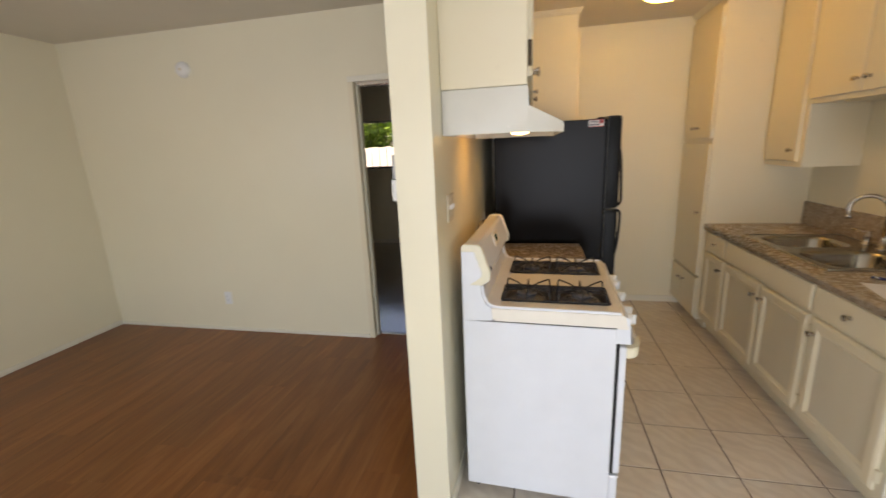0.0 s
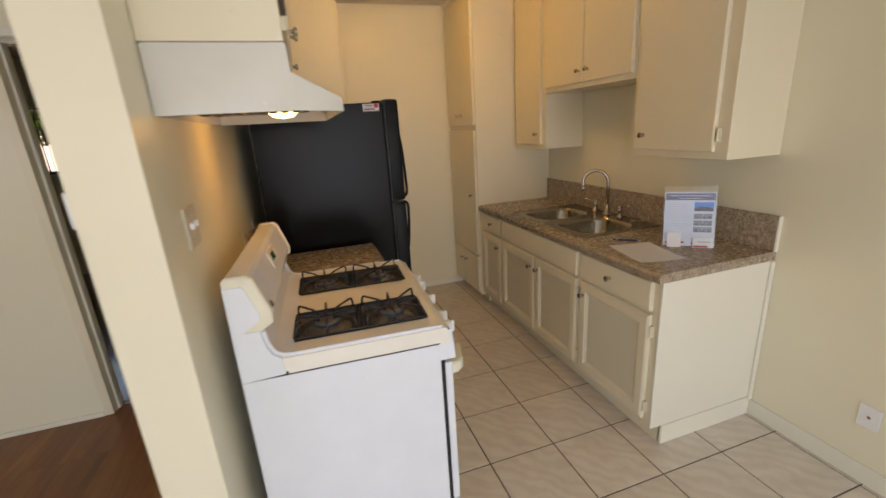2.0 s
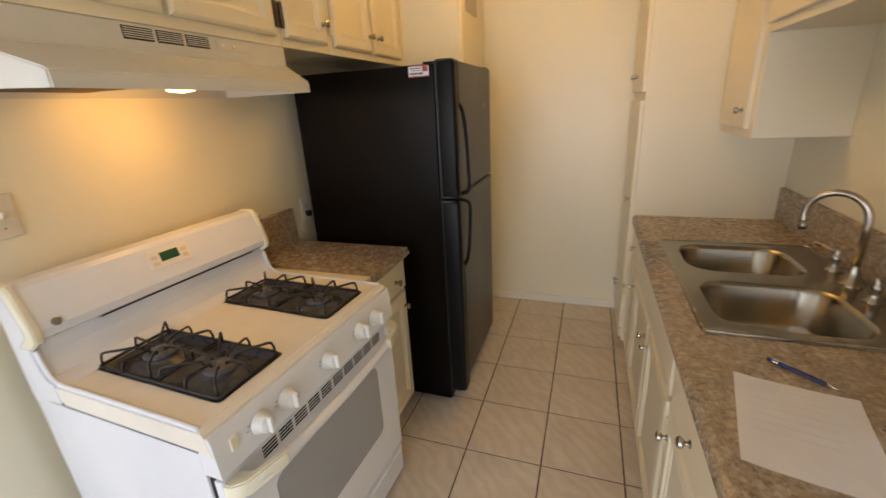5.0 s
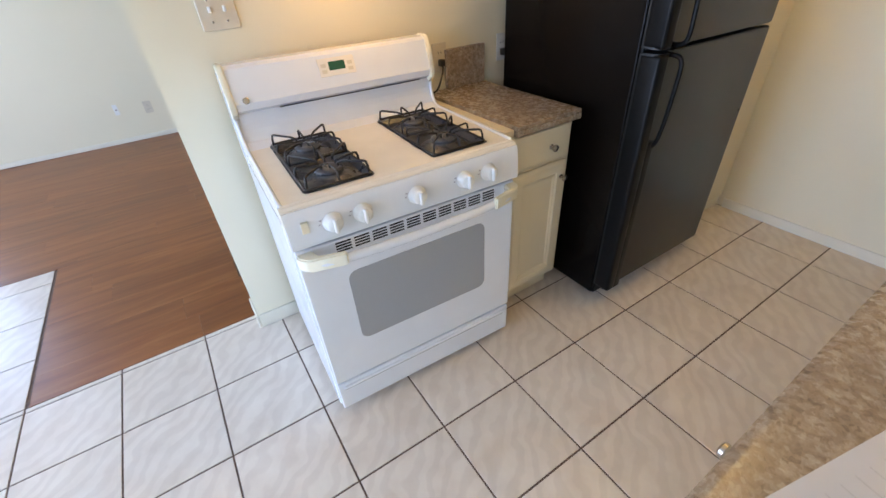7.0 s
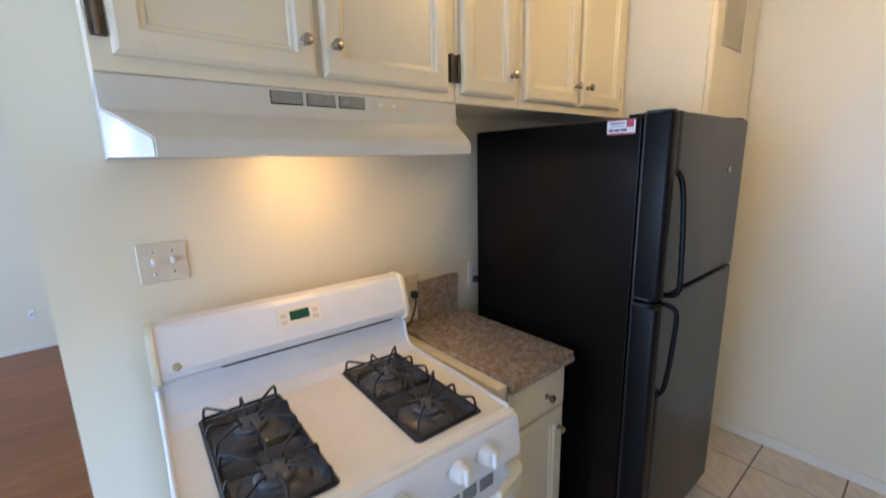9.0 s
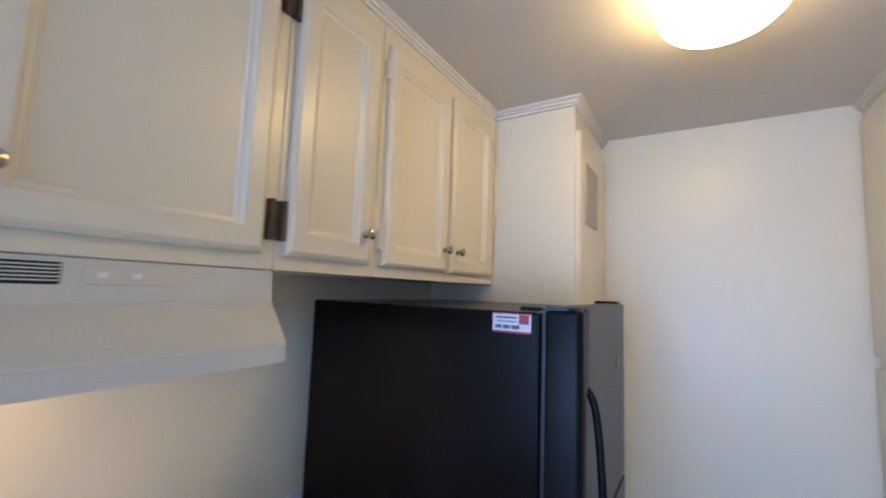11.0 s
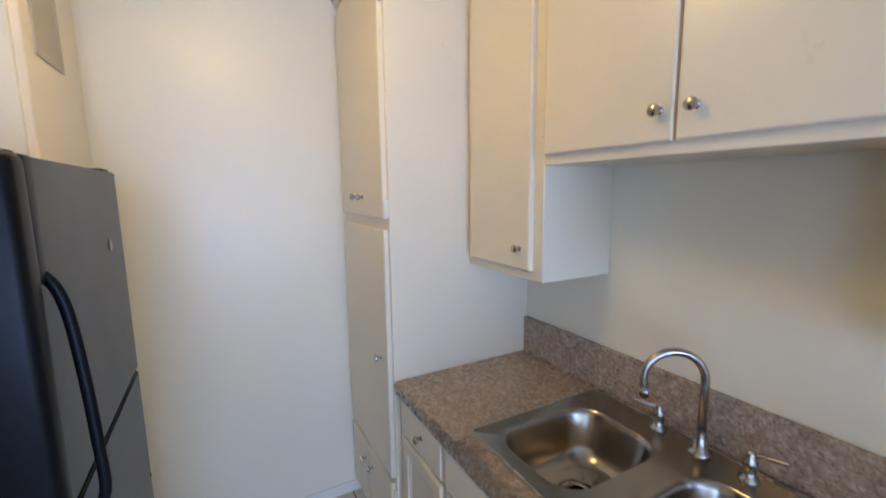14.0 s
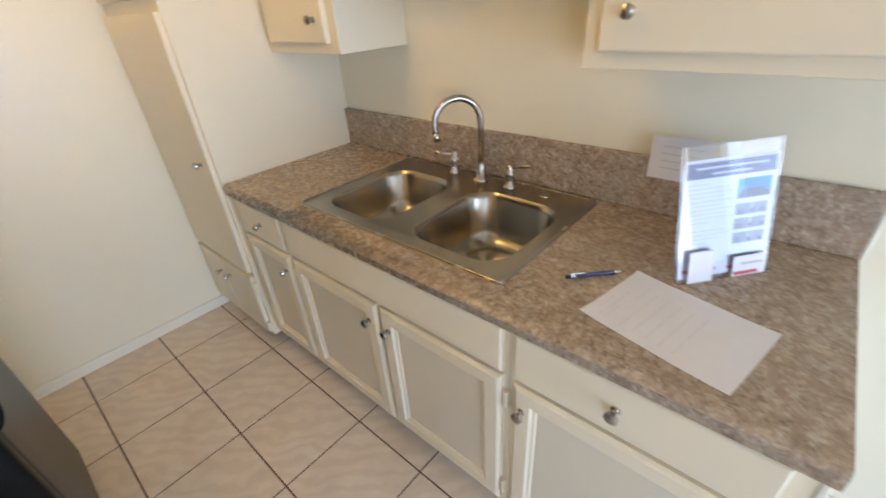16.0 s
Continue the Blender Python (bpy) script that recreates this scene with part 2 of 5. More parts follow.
def part(name, bm, material, parent=None, label="", smooth=None):
    if smooth is not None:
        for f in bm.faces:
            f.smooth = True
        for e in bm.edges:
            if len(e.link_faces) == 2 and e.calc_face_angle(0) > radians(smooth):
                e.smooth = False
    base = ORIGIN.get(parent, Vector())
    if base.length:
        bmesh.ops.translate(bm, verts=bm.verts, vec=-base)
    me = bpy.data.meshes.new(name)
    bm.to_mesh(me)
    bm.free()
    me.materials.append(material)
    ob = new(name, me)
    if parent:
        ob.parent = parent
        ORIGIN[ob] = base
    if label:
        ob["label"] = label
    return ob


def structure(name, bm, material, label="", category=""):
    return tagged(part(name, bm, material), label, category, "", "structure")


def box(bm, lo, hi, bevel=0.0, seg=2):
    lo, hi = Vector(lo), Vector(hi)
    r = bmesh.ops.create_cube(bm, size=1.0)
    vs = r["verts"]
    for v in vs:
        v.co = Vector(((v.co.x + 0.5) * (hi.x - lo.x) + lo.x, (v.co.y + 0.5) * (hi.y - lo.y) + lo.y, (v.co.z + 0.5) * (hi.z - lo.z) + lo.z))
    if bevel:
        es = list({e for v in vs for e in v.link_edges})
        bmesh.ops.bevel(bm, geom=es, offset=bevel, segments=seg, affect="EDGES", profile=0.5)
    return bm


def boxes(*items):
    bm = bmesh.new()
    for it in items:
        box(bm, *it)
    return bm


def lathe(bm, profile, base, axis="z", seg=24):
    """Turns (radius, height) pairs about an axis through base."""
    base = Vector(base)
    ax = {"z": (Vector((1, 0, 0)), Vector((0, 1, 0)), Vector((0, 0, 1))), "x": (Vector((0, 1, 0)), Vector((0, 0, 1)), Vector((1, 0, 0))), "-x": (Vector((0, 0, 1)), Vector((0, 1, 0)), Vector((-1, 0, 0))), "y": (Vector((0, 0, 1)), Vector((1, 0, 0)), Vector((0, 1, 0))), "-y": (Vector((1, 0, 0)), Vector((0, 0, 1)), Vector((0, -1, 0)))}[axis] if isinstance(axis, str) else axis
    rings = []
    for r, h in profile:
        if r < 1e-6:
            rings.append([bm.verts.new(base + ax[2] * h)])
        else:
            rings.append([bm.verts.new(base + ax[2] * h + ax[0] * r * math.cos(2 * math.pi * k / seg) + ax[1] * r * math.sin(2 * math.pi * k / seg)) for k in range(seg)])
    for a, b in zip(rings, rings[1:]):
        for k in range(seg):
            q = [a[k % len(a)], a[(k + 1) % len(a)], b[(k + 1) % len(b)], b[k % len(b)]]
            q = [v for n, v in enumerate(q) if v not in q[:n]]
            if len(q) > 2:
                bm.faces.new(q)
    return bm


def tube(bm, pts, r, seg=10, cap=True):
    pts = [Vector(p) for p in pts]
    rings = []
    up = None
    for k, p in enumerate(pts):
        d = (pts[min(k + 1, len(pts) - 1)] - pts[max(k - 1, 0)]).normalized()
        if up is None:
            up = Vector((0, 0, 1)) if abs(d.z) < 0.9 else Vector((1, 0, 0))
        s = d.cross(up).normalized()
        up = s.cross(d).normalized()
        rr = r[k] if isinstance(r, (list, tuple)) else r
        rings.append([bm.verts.new(p + (s * math.cos(2 * math.pi * j / seg) + up * math.sin(2 * math.pi * j / seg)) * rr) for j in range(seg)])
    for a, b in zip(rings, rings[1:]):
        for j in range(seg):
            bm.faces.new((a[j], a[(j + 1) % seg], b[(j + 1) % seg], b[j]))
    if cap:
        bm.faces.new(rings[0][::-1])
        bm.faces.new(rings[-1])
    return bm


def curve_points(pts, n=8):
    """A smooth line through the points."""
    pts = [Vector(p) for p in pts]
    out = []
    for k in range(len(pts) - 1):
        p0, p1, p2, p3 = pts[max(k - 1, 0)], pts[k], pts[k + 1], pts[min(k + 2, len(pts) - 1)]
        for j in range(n):
            t = j / n
            out.append(0.5 * ((2 * p1) + (p2 - p0) * t + (2 * p0 - 5 * p1 + 4 * p2 - p3) * t * t + (3 * p1 - p0 - 3 * p2 + p3) * t ** 3))
    return out + [pts[-1]]


def prism(bm, outline, lo, hi, axis="y"):
    """Extrudes a closed outline of (a, b) pairs along an axis; for y the pairs are x, z; for x they are y, z; for z they are x, y."""
    def at(a, b, c):
        return {"y": (a, c, b), "x": (c, a, b), "z": (a, b, c)}[axis]
    v0 = [bm.verts.new(at(a, b, lo)) for a, b in outline]
    v1 = [bm.verts.new(at(a, b, hi)) for a, b in outline]
    k = len(outline)
    for i in range(k):
        bm.faces.new((v0[i], v0[(i + 1) % k], v1[(i + 1) % k], v1[i]))
    bm.faces.new(v0[::-1])
    bm.faces.new(v1)
    bmesh.ops.recalc_face_normals(bm, faces=bm.faces)
    return bm


def rounded(x0, y0, x1, y1, r, seg=5):
    out = []
    for cx, cy, a in ((x1 - r, y1 - r, 0), (x0 + r, y1 - r, 90), (x0 + r, y0 + r, 180), (x1 - r, y0 + r, 270)):
        for k in range(seg + 1):
            t = radians(a + 90 * k / seg)
            out.append((cx + r * math.cos(t), cy + r * math.sin(t)))
    return out


def stepped(bm, face_x, sgn, y0, y1, z0, z1, steps):
    """A panel whose front looks along sgn * x: rings of (inset, height over face_x), closed by the last."""
    rings = []
    for inset, h in steps:
        x = face_x + sgn * h
        rings.append([bm.verts.new((x, a, b)) for a, b in ((y0 + inset, z0 + inset), (y1 - inset, z0 + inset), (y1 - inset, z1 - inset), (y0 + inset, z1 - inset))])
    for a, b in zip(rings, rings[1:]):
        for k in range(4):
            bm.faces.new((a[k], a[(k + 1) % 4], b[(k + 1) % 4], b[k]))
    bm.faces.new(rings[-1])
    bm.faces.new(rings[0])
    bmesh.ops.recalc_face_normals(bm, faces=bm.faces)
    return bm


FRAMED = ((0, 0), (0, 0.011), (0.006, 0.016), (0.012, 0.019), (0.048, 0.019), (0.054, 0.013), (0.062, 0.011), (0.066, 0.007))
FLAT = ((0, 0), (0, 0.015), (0.003, 0.018), (0.006, 0.019))


def knob(parent, x, y, z, sgn, size=1.0):
    prof = [(0.0, 0.0), (0.010, 0.0), (0.010, 0.002), (0.0055, 0.005), (0.005, 0.012), (0.011, 0.016), (0.0145, 0.021), (0.0135, 0.027), (0.008, 0.030), (0.0, 0.031)]
    bm = lathe(bmesh.new(), [(r * size, h * size) for r, h in prof], (x, y, z), "x" if sgn > 0 else "-x", 16)
    bmesh.ops.recalc_face_normals(bm, faces=bm.faces)
    return part("knob", bm, NICKEL, parent, "brushed nickel knob", 40)


def hinge(parent, x, y, z, sgn, material, h=0.055):
    wide, h = (0.014, 0.085) if material is BRASSDARK else (0.009, h)
    bm = boxes(((x, y - wide, z - h / 2), (x + sgn * 0.005, y + wide, z + h / 2), 0.0024 if wide > 0.01 else 0.0015, 2))
    tube(bm, [(x + sgn * 0.009, y, z - h * 0.5), (x + sgn * 0.009, y, z + h * 0.5)], 0.0055, 8)
    for dz in (-0.3, 0.3):
        lathe(bm, [(0.003, 0.0), (0.003, 0.002), (0.0, 0.0025)], (x + sgn * 0.004, y - 0.008, z + dz * h), "x" if sgn > 0 else "-x", 8)
    return part("hinge", bm, material, parent)


def cab_door(parent, x, y0, y1, z0, z1, sgn, steps=FRAMED, knob_at=None, hinge_y=None, hinge_z=(), hinge_mat=None, name="door", label="", panel=None):
    d = part(name, stepped(bmesh.new(), x, sgn, y0, y1, z0, z1, steps), CAB, parent, label)
    if panel:
        part("panel", boxes(((min(x + sgn * 0.004, x + sgn * 0.0078), y0 + 0.0665, z0 + 0.0665), (max(x + sgn * 0.004, x + sgn * 0.0078), y1 - 0.0665, z1 - 0.0665))), panel, d, "greyer flat recessed panel")
    if knob_at:
        knob(d, x + sgn * 0.019, knob_at[0], knob_at[1], sgn)
    for hz in hinge_z:
        hinge(d, x + sgn * 0.002, hinge_y, hz, sgn, hinge_mat or CAB)
    return d


def wall_box(name, axis, p0, p1, a0, a1, z0, z1, holes=(), material=None, label=""):
    """A wall of real thickness (p0 to p1 across it), with openings (a, a, z, z) cut through it."""
    cuts_a = sorted({a0, a1, *(h[0] for h in holes), *(h[1] for h in holes)})
    cuts_z = sorted({z0, z1, *(h[2] for h in holes), *(h[3] for h in holes)})
    bm = bmesh.new()
    for b0, b1 in zip(cuts_a, cuts_a[1:]):
        for c0, c1 in zip(cuts_z, cuts_z[1:]):
            if any(h[0] <= b0 and b1 <= h[1] and h[2] <= c0 and c1 <= h[3] for h in holes):
                continue
            box(bm, (p0, b0, c0) if axis == "x" else (b0, p0, c0), (p1, b1, c1) if axis == "x" else (b1, p1, c1))
    bmesh.ops.remove_doubles(bm, verts=bm.verts, dist=1e-5)
    inner = [f for f in bm.faces if any(g is not f and len(set(g.verts) & set(f.verts)) == 4 for e in f.edges for g in e.link_faces)]
    bmesh.ops.delete(bm, geom=inner, context="FACES_ONLY")
    bmesh.ops.recalc_face_normals(bm, faces=bm.faces)
    return structure(name, bm, material or WALL, label, "wall")


# ---------- the large structure ----------
P0, P1 = -0.541, -0.400      # partition between living room and kitchen
PEND = 1.250                  # its free end
EAST, BACK, WEST, NORTH = 1.940, 4.005, -4.04, 2.89
CK, CL = 2.536, 2.556        # ceilings of kitchen and living room
FAR = 6.5                    # bedroom's outer wall

wall_box("wall_partition", "x", P0, P1, PEND, BACK, 0, CL, label="cream painted partition wall beside the stove")
# Unseen opening made up to hold the added east lamp.
wall_box("wall_east", "x", EAST, EAST + 0.14, SOUTH - 0.12, BACK + 0.12, 0, CL + 0.1, [(-2.35, -0.75, 0.9, 2.1)], label="cream painted wall behind the sink counter")
wall_box("wall_back", "y", BACK, BACK + 0.12, P0, EAST, 0, CL + 0.1, label="cream painted end wall of the kitchen")
wall_box("wall_north", "y", NORTH, NORTH + 0.12, WEST - 0.14, P0, 0, CL + 0.1, [(-1.404, -0.615, 0.0, 2.075)], label="cream painted living room wall with a doorway")
# Its unseen opening is made up to go with the added west lamp.
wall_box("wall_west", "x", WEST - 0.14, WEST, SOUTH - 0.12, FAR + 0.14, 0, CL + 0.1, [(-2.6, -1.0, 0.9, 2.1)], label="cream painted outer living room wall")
# Unseen front openings at assumed places, one for each south lamp.
wall_box("wall_south", "y", SOUTH - 0.12, SOUTH, WEST, EAST, 0, CL + 0.1, [(-3.9, -1.9, 0.85, 2.15), (-1.6, -0.7, 0.0, 2.05), (-0.4, 1.6, 0.02, 2.08)], label="cream painted front wall with assumed unseen openings")
wall_box("wall_bedroom_far", "y", FAR, FAR + 0.14, WEST, 0.3, 0, CL + 0.1, [(-3.25, -1.22, 1.27, 2.04)], label="bedroom wall with a barred sliding window")
wall_box("wall_bedroom_side", "x", 0.3, 0.42, BACK + 0.12, FAR + 0.14, 0, CL + 0.1, label="plain bedroom side wall")
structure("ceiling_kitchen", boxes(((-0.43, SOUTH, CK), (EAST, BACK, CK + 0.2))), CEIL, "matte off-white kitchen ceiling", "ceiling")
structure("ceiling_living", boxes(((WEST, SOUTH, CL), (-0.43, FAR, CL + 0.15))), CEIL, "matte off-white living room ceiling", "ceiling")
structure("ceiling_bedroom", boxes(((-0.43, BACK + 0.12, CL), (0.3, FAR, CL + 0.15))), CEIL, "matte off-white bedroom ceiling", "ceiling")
# Unseen overhang, deepened to keep direct sun out of the front openings.
structure("roof_sunblock_slab", boxes(((WEST - 0.6, SOUTH - 2.3, CL + 0.22), (EAST + 0.5, FAR + 0.35, CL + 0.34))), CEIL, "flat roof slab, unseen front overhang added to block sun", "roof")

# ---------- baseboards and door trim ----------
def baseboard(lo, hi):
    return structure("baseboard", boxes((lo, hi, 0.004, 2)), TRIM, "low painted baseboard along the wall", "baseboard")


baseboard((EAST - 0.012, SOUTH, 0), (EAST, 1.50, 0.085))
baseboard((0.30, BACK - 0.012, 0), (1.33, BACK, 0.06))
baseboard((P1, PEND, 0), (P1 + 0.012, 1.70, 0.075))
baseboard((P0 - 0.012, PEND - 0.012, 0), (P1 + 0.012, PEND, 0.075))
baseboard((P0 - 0.012, PEND, 0), (P0, NORTH, 0.045))
baseboard((WEST, NORTH - 0.012, 0), (-1.42, NORTH, 0.03))
baseboard((WEST, SOUTH, 0), (WEST + 0.012, NORTH - 0.012, 0.045))
baseboard((WEST, FAR - 0.012, 0), (0.3, FAR, 0.06))

door = thing("door_frame", (-0.985, NORTH, 0), "cream painted wooden door frame, doorway open, door removed", "door frame", "", "structure")
# Left jamb takes the darker cabinet cream to imitate shade on it.
part("jamb", boxes(((-1.419, NORTH - 0.006, 0), (-1.374, NORTH + 0.134, 2.06), 0.003)), CAB, door)
part("jamb", boxes(((-0.625, NORTH - 0.014, 0), (-0.565, NORTH + 0.134, 2.06), 0.004)), TRIM, door)
part("head", boxes(((-1.419, NORTH - 0.006, 2.06), (-0.565, NORTH + 0.134, 2.10), 0.004)), TRIM, door)
part("stop", boxes(((-1.374, NORTH + 0.05, 0), (-1.362, NORTH + 0.085, 2.05), 0.002)), TRIM, door)
part("track", boxes(((-1.355, NORTH + 0.02, 2.035), (-0.63, NORTH + 0.036, 2.062), 0.002), ((-1.355, NORTH + 0.075, 2.035), (-0.63, NORTH + 0.09, 2.062), 0.002)), NICKEL, door, "thin metal track under the head")
structure("threshold_strip", boxes(((-1.355, NORTH + 0.075, 0.0), (-0.63, NORTH + 0.105, 0.007), 0.003)), NICKEL, "thin metal threshold strip", "threshold")

# ---------- sink run: base cabinets, worktop, sink ----------
FX = 1.285                   # face of the base cabinets


def base_unit(y0, y1, label, drawer=None, doors=(), end=False):
    c = thing("base_cabinet", (1.6, (y0 + y1) / 2, 0), label, "cabinet", "base cabinets under the sink worktop")
    if len(doors) == 2:
        part("body", boxes(((FX, y0, 0.105), (1.925, y1, 0.66), 0.002, 1), ((FX, y0, 0.6605), (FX + 0.02, y1, 0.842)), ((FX + 0.0205, y0, 0.6605), (1.925, y0 + 0.016, 0.842)), ((FX + 0.0205, y1 - 0.016, 0.6605), (1.925, y1, 0.842))), CAB, c)
    else:
        part("body", boxes(((FX, y0, 0.105), (1.925, y1, 0.842), 0.002, 1)), CAB, c)
    part("toe_kick", boxes(((FX + 0.068, y0 + (0.008 if end else 0), 0.0), (1.925, y1, 0.105))), CAB, c)
    if drawer:
        a, b, k = drawer
        d = part("drawer_front", stepped(bmesh.new(), FX, -1, a, b, 0.696, 0.834, FLAT), CAB, c)
        if k:
            knob(d, FX - 0.019, k, 0.768, -1)
    for a, b, k, hy in doors:
        cab_door(c, FX, a, b, 0.138, 0.677, -1, FRAMED, (k, 0.600), hy, (0.21, 0.600), panel=CABPANEL)
    return c


base_unit(1.500, 2.046, "cream painted end base cabinet with a drawer over a door", (1.535, 2.026, 1.795), [(1.535, 2.026, 1.998, 1.527)], True)
base_unit(2.046, 3.006, "cream painted double-door sink base cabinet with a false front", (2.060, 2.992, None), [(2.060, 2.506, 2.472, 2.050), (2.524, 2.992, 2.562, 3.001)])
base_unit(3.006, 3.396, "narrow cream painted base cabinet with a drawer over a door", (3.020, 3.345, 3.165), [(3.020, 3.345, 3.052, 3.356)])
endp = thing("end_panel", (1.6, 1.495, 0), "cream side panel closing the counter end, paled like daylight", "panel")
# Trim white instead of cabinet cream stands in for daylight on this end.
part("panel", boxes(((FX - 0.002, 1.488, 0.105), (EAST - 0.014, 1.4995, 0.842), 0.002, 1)), TRIM, endp)
part("skirting", boxes(((FX + 0.066, 1.484, 0.0), (EAST - 0.014, 1.4985, 0.104), 0.003, 1)), TRIM, endp)
part("corner_strip", boxes(((EAST - 0.03, 1.478, 0.086), (EAST - 0.002, 1.488, 0.842), 0.003, 1)), TRIM, endp)

CT0, CT1 = 0.843, 0.885
SX0, SX1, SY0, SY1 = 1.336, 1.900, 2.108, 2.957     # sink rim
worktop = thing("worktop", (1.6, 2.43, CT0), "brown speckled laminate worktop with rolled edge and backsplash", "countertop")
bm = bmesh.new()
for a, b, c, d in ((1.26, 1.487, EAST - 0.001, SY0 + 0.02), (1.26, SY0 + 0.02, SX0 + 0.02, SY1 - 0.02), (SX1 - 0.02, SY0 + 0.02, EAST - 0.001, SY1 - 0.02), (1.26, SY1 - 0.02, EAST - 0.001, 3.398)):
    box(bm, (a, b, CT0), (c, d, CT1))
bmesh.ops.remove_doubles(bm, verts=bm.verts, dist=1e-5)
inner = [f for f in bm.faces if abs(f.normal.x) + abs(f.normal.y) > 0.9 and any(g is not f and set(g.verts) == set(f.verts) for e in f.edges for g in e.link_faces)]
bmesh.ops.delete(bm, geom=inner, context="FACES_ONLY")
front = [e for e in bm.edges if all(abs(v.co.x - 1.26) < 1e-4 for v in e.verts) and abs(e.verts[0].co.z - e.verts[1].co.z) < 1e-4]
bmesh.ops.bevel(bm, geom=[e for e in front if e.verts[0].co.z > 0.86], offset=0.015, segments=4, affect="EDGES", profile=0.5)
part("slab", bm, STONE, worktop, "", 30)
part("backsplash", boxes(((EAST - 0.022, 1.489, CT1), (EAST - 0.001, 3.398, 1.052), 0.004)), STONE, worktop)
part("end_trim", boxes(((EAST - 0.022, 1.480, CT1), (EAST - 0.001, 1.4885, 1.052), 0.002, 1)), TRIM, worktop, "pale end strip of the backsplash")

sink = thing("kitchen_sink", (1.62, 2.52, CT1), "brushed stainless steel double-bowl drop-in sink", "sink")


def bowl(bm, x0, y0, x1, y1, depth, top, r=0.095):
    rows = ((0.0, 0.0, r), (0.004, -0.004, r), (0.010, -0.02, r), (0.022, -depth + 0.05, r), (0.035, -depth + 0.018, r), (0.065, -depth, r * 0.8), (0.13, -depth - 0.004, 0.03))
    rings = []
    for inset, dz, rr in rows:
        rings.append([bm.verts.new((x, y, top + dz)) for x, y in rounded(x0 + inset, y0 + inset, x1 - inset, y1 - inset, min(rr, (x1 - x0) / 2 - inset - 0.002), 8)])
    for a, b in zip(rings, rings[1:]):
        for k in range(len(a)):
            bm.faces.new((a[k], b[k], b[(k + 1) % len(a)], a[(k + 1) % len(a)]))
    bm.faces.new(rings[-1])
    return rings[0]


TOP = CT1 + 0.007
BOWLS = ((1.392, 2.590, 1.783, 2.905), (1.392, 2.158, 1.783, 2.500))
bm = bmesh.new()
outer = [bm.verts.new((x, y, CT1 + 0.001)) for x, y in rounded(SX0, SY0, SX1, SY1, 0.02, 5)]
lip = [bm.verts.new((x, y, TOP)) for x, y in rounded(SX0 + 0.006, SY0 + 0.006, SX1 - 0.006, SY1 - 0.006, 0.018, 5)]
inn = [bm.verts.new((x, y, TOP - 0.003)) for x, y in rounded(SX0 + 0.016, SY0 + 0.016, SX1 - 0.016, SY1 - 0.016, 0.014, 5)]
for a, b in ((outer, lip), (lip, inn)):
    for k in range(len(a)):
        bm.faces.new((a[k], a[(k + 1) % len(a)], b[(k + 1) % len(a)], b[k]))
rims = [[bm.verts.new((x, y, TOP - 0.003)) for x, y in rounded(*bw, 0.095, 8)] for bw in BOWLS]
edges = []
for ring in (inn, *rims):
    for k in range(len(ring)):
        e = bm.edges.get((ring[k], ring[(k + 1) % len(ring)])) or bm.edges.new((ring[k], ring[(k + 1) % len(ring)]))
        edges.append(e)
bmesh.ops.triangle_fill(bm, use_beauty=True, use_dissolve=False, edges=edges)
bmesh.ops.recalc_face_normals(bm, faces=bm.faces)
part("rim", bm, STEEL, sink, "", 35)
edge = [(x, y, TOP - 0.001) for x, y in rounded(SX0 + 0.006, SY0 + 0.006, SX1 - 0.006, SY1 - 0.006, 0.018, 5)]
# Paler nickel bead stands in for the highlight along the rim.
part("rim_bead", tube(bmesh.new(), edge + edge[:1], 0.0035, 8), NICKEL, sink, "rolled rim edge, paler metal imitates its highlight", 60)
for bw, dep in zip(BOWLS, (0.165, 0.18)):
    bm = bmesh.new()
    bowl(bm, *bw, dep, TOP - 0.003)
    bw_ob = part("bowl", bm, STEEL, sink, "", 50)
    cx, cy = (bw[0] + bw[2]) / 2, (bw[1] + bw[3]) / 2
    bm = lathe(bmesh.new(), [(0.055, 0.0015), (0.052, 0.004), (0.042, 0.0035), (0.038, -0.004), (0.012, -0.006), (0.0, -0.005)], (cx, cy, TOP - 0.006 - dep), "z", 24)
    dr = part("drain", bm, STEEL, bw_ob, "steel drain basket", 40)
    bm = bmesh.new()
    for k in range(8):
        a = k * math.pi / 4
        lathe(bm, [(0.005, 0.0), (0.0, 0.001)], (cx + 0.026 * math.cos(a), cy + 0.026 * math.sin(a), TOP - 0.009 - dep), "z", 8)
    part("drain_holes", bm, SLOTSHADE, bw_ob)

faucet = thing("faucet", (1.852, 2.538, TOP), "brushed nickel gooseneck faucet with two lever handles", "faucet")
FB = Vector((1.852, 2.538, TOP))
bm = lathe(bmesh.new(), [(0.030, -0.002), (0.030, 0.004), (0.019, 0.010), (0.016, 0.05), (0.0125, 0.06), (0.0125, 0.07)], FB, "z", 20)
part("base", bm, NICKEL, faucet, "", 40)
way = Vector((-0.80, 0.60, 0)).normalized()
neck = [FB + Vector((0, 0, 0.04)), FB + Vector((0, 0, 0.20))]
for k in range(13):
    a = math.pi * (1 - k / 12 * 1.08)
    neck.append(FB + Vector((0, 0, 0.215)) + way * (0.082 + 0.082 * math.cos(a)) + Vector((0, 0, 0.082 * math.sin(a))))
neck.append(neck[-1] + (neck[-1] - neck[-2]).normalized() * 0.03)
part("spout", tube(bmesh.new(), neck, 0.0115, 14), NICKEL, faucet, "", 60)
tipway = (neck[-1] - neck[-2]).normalized()
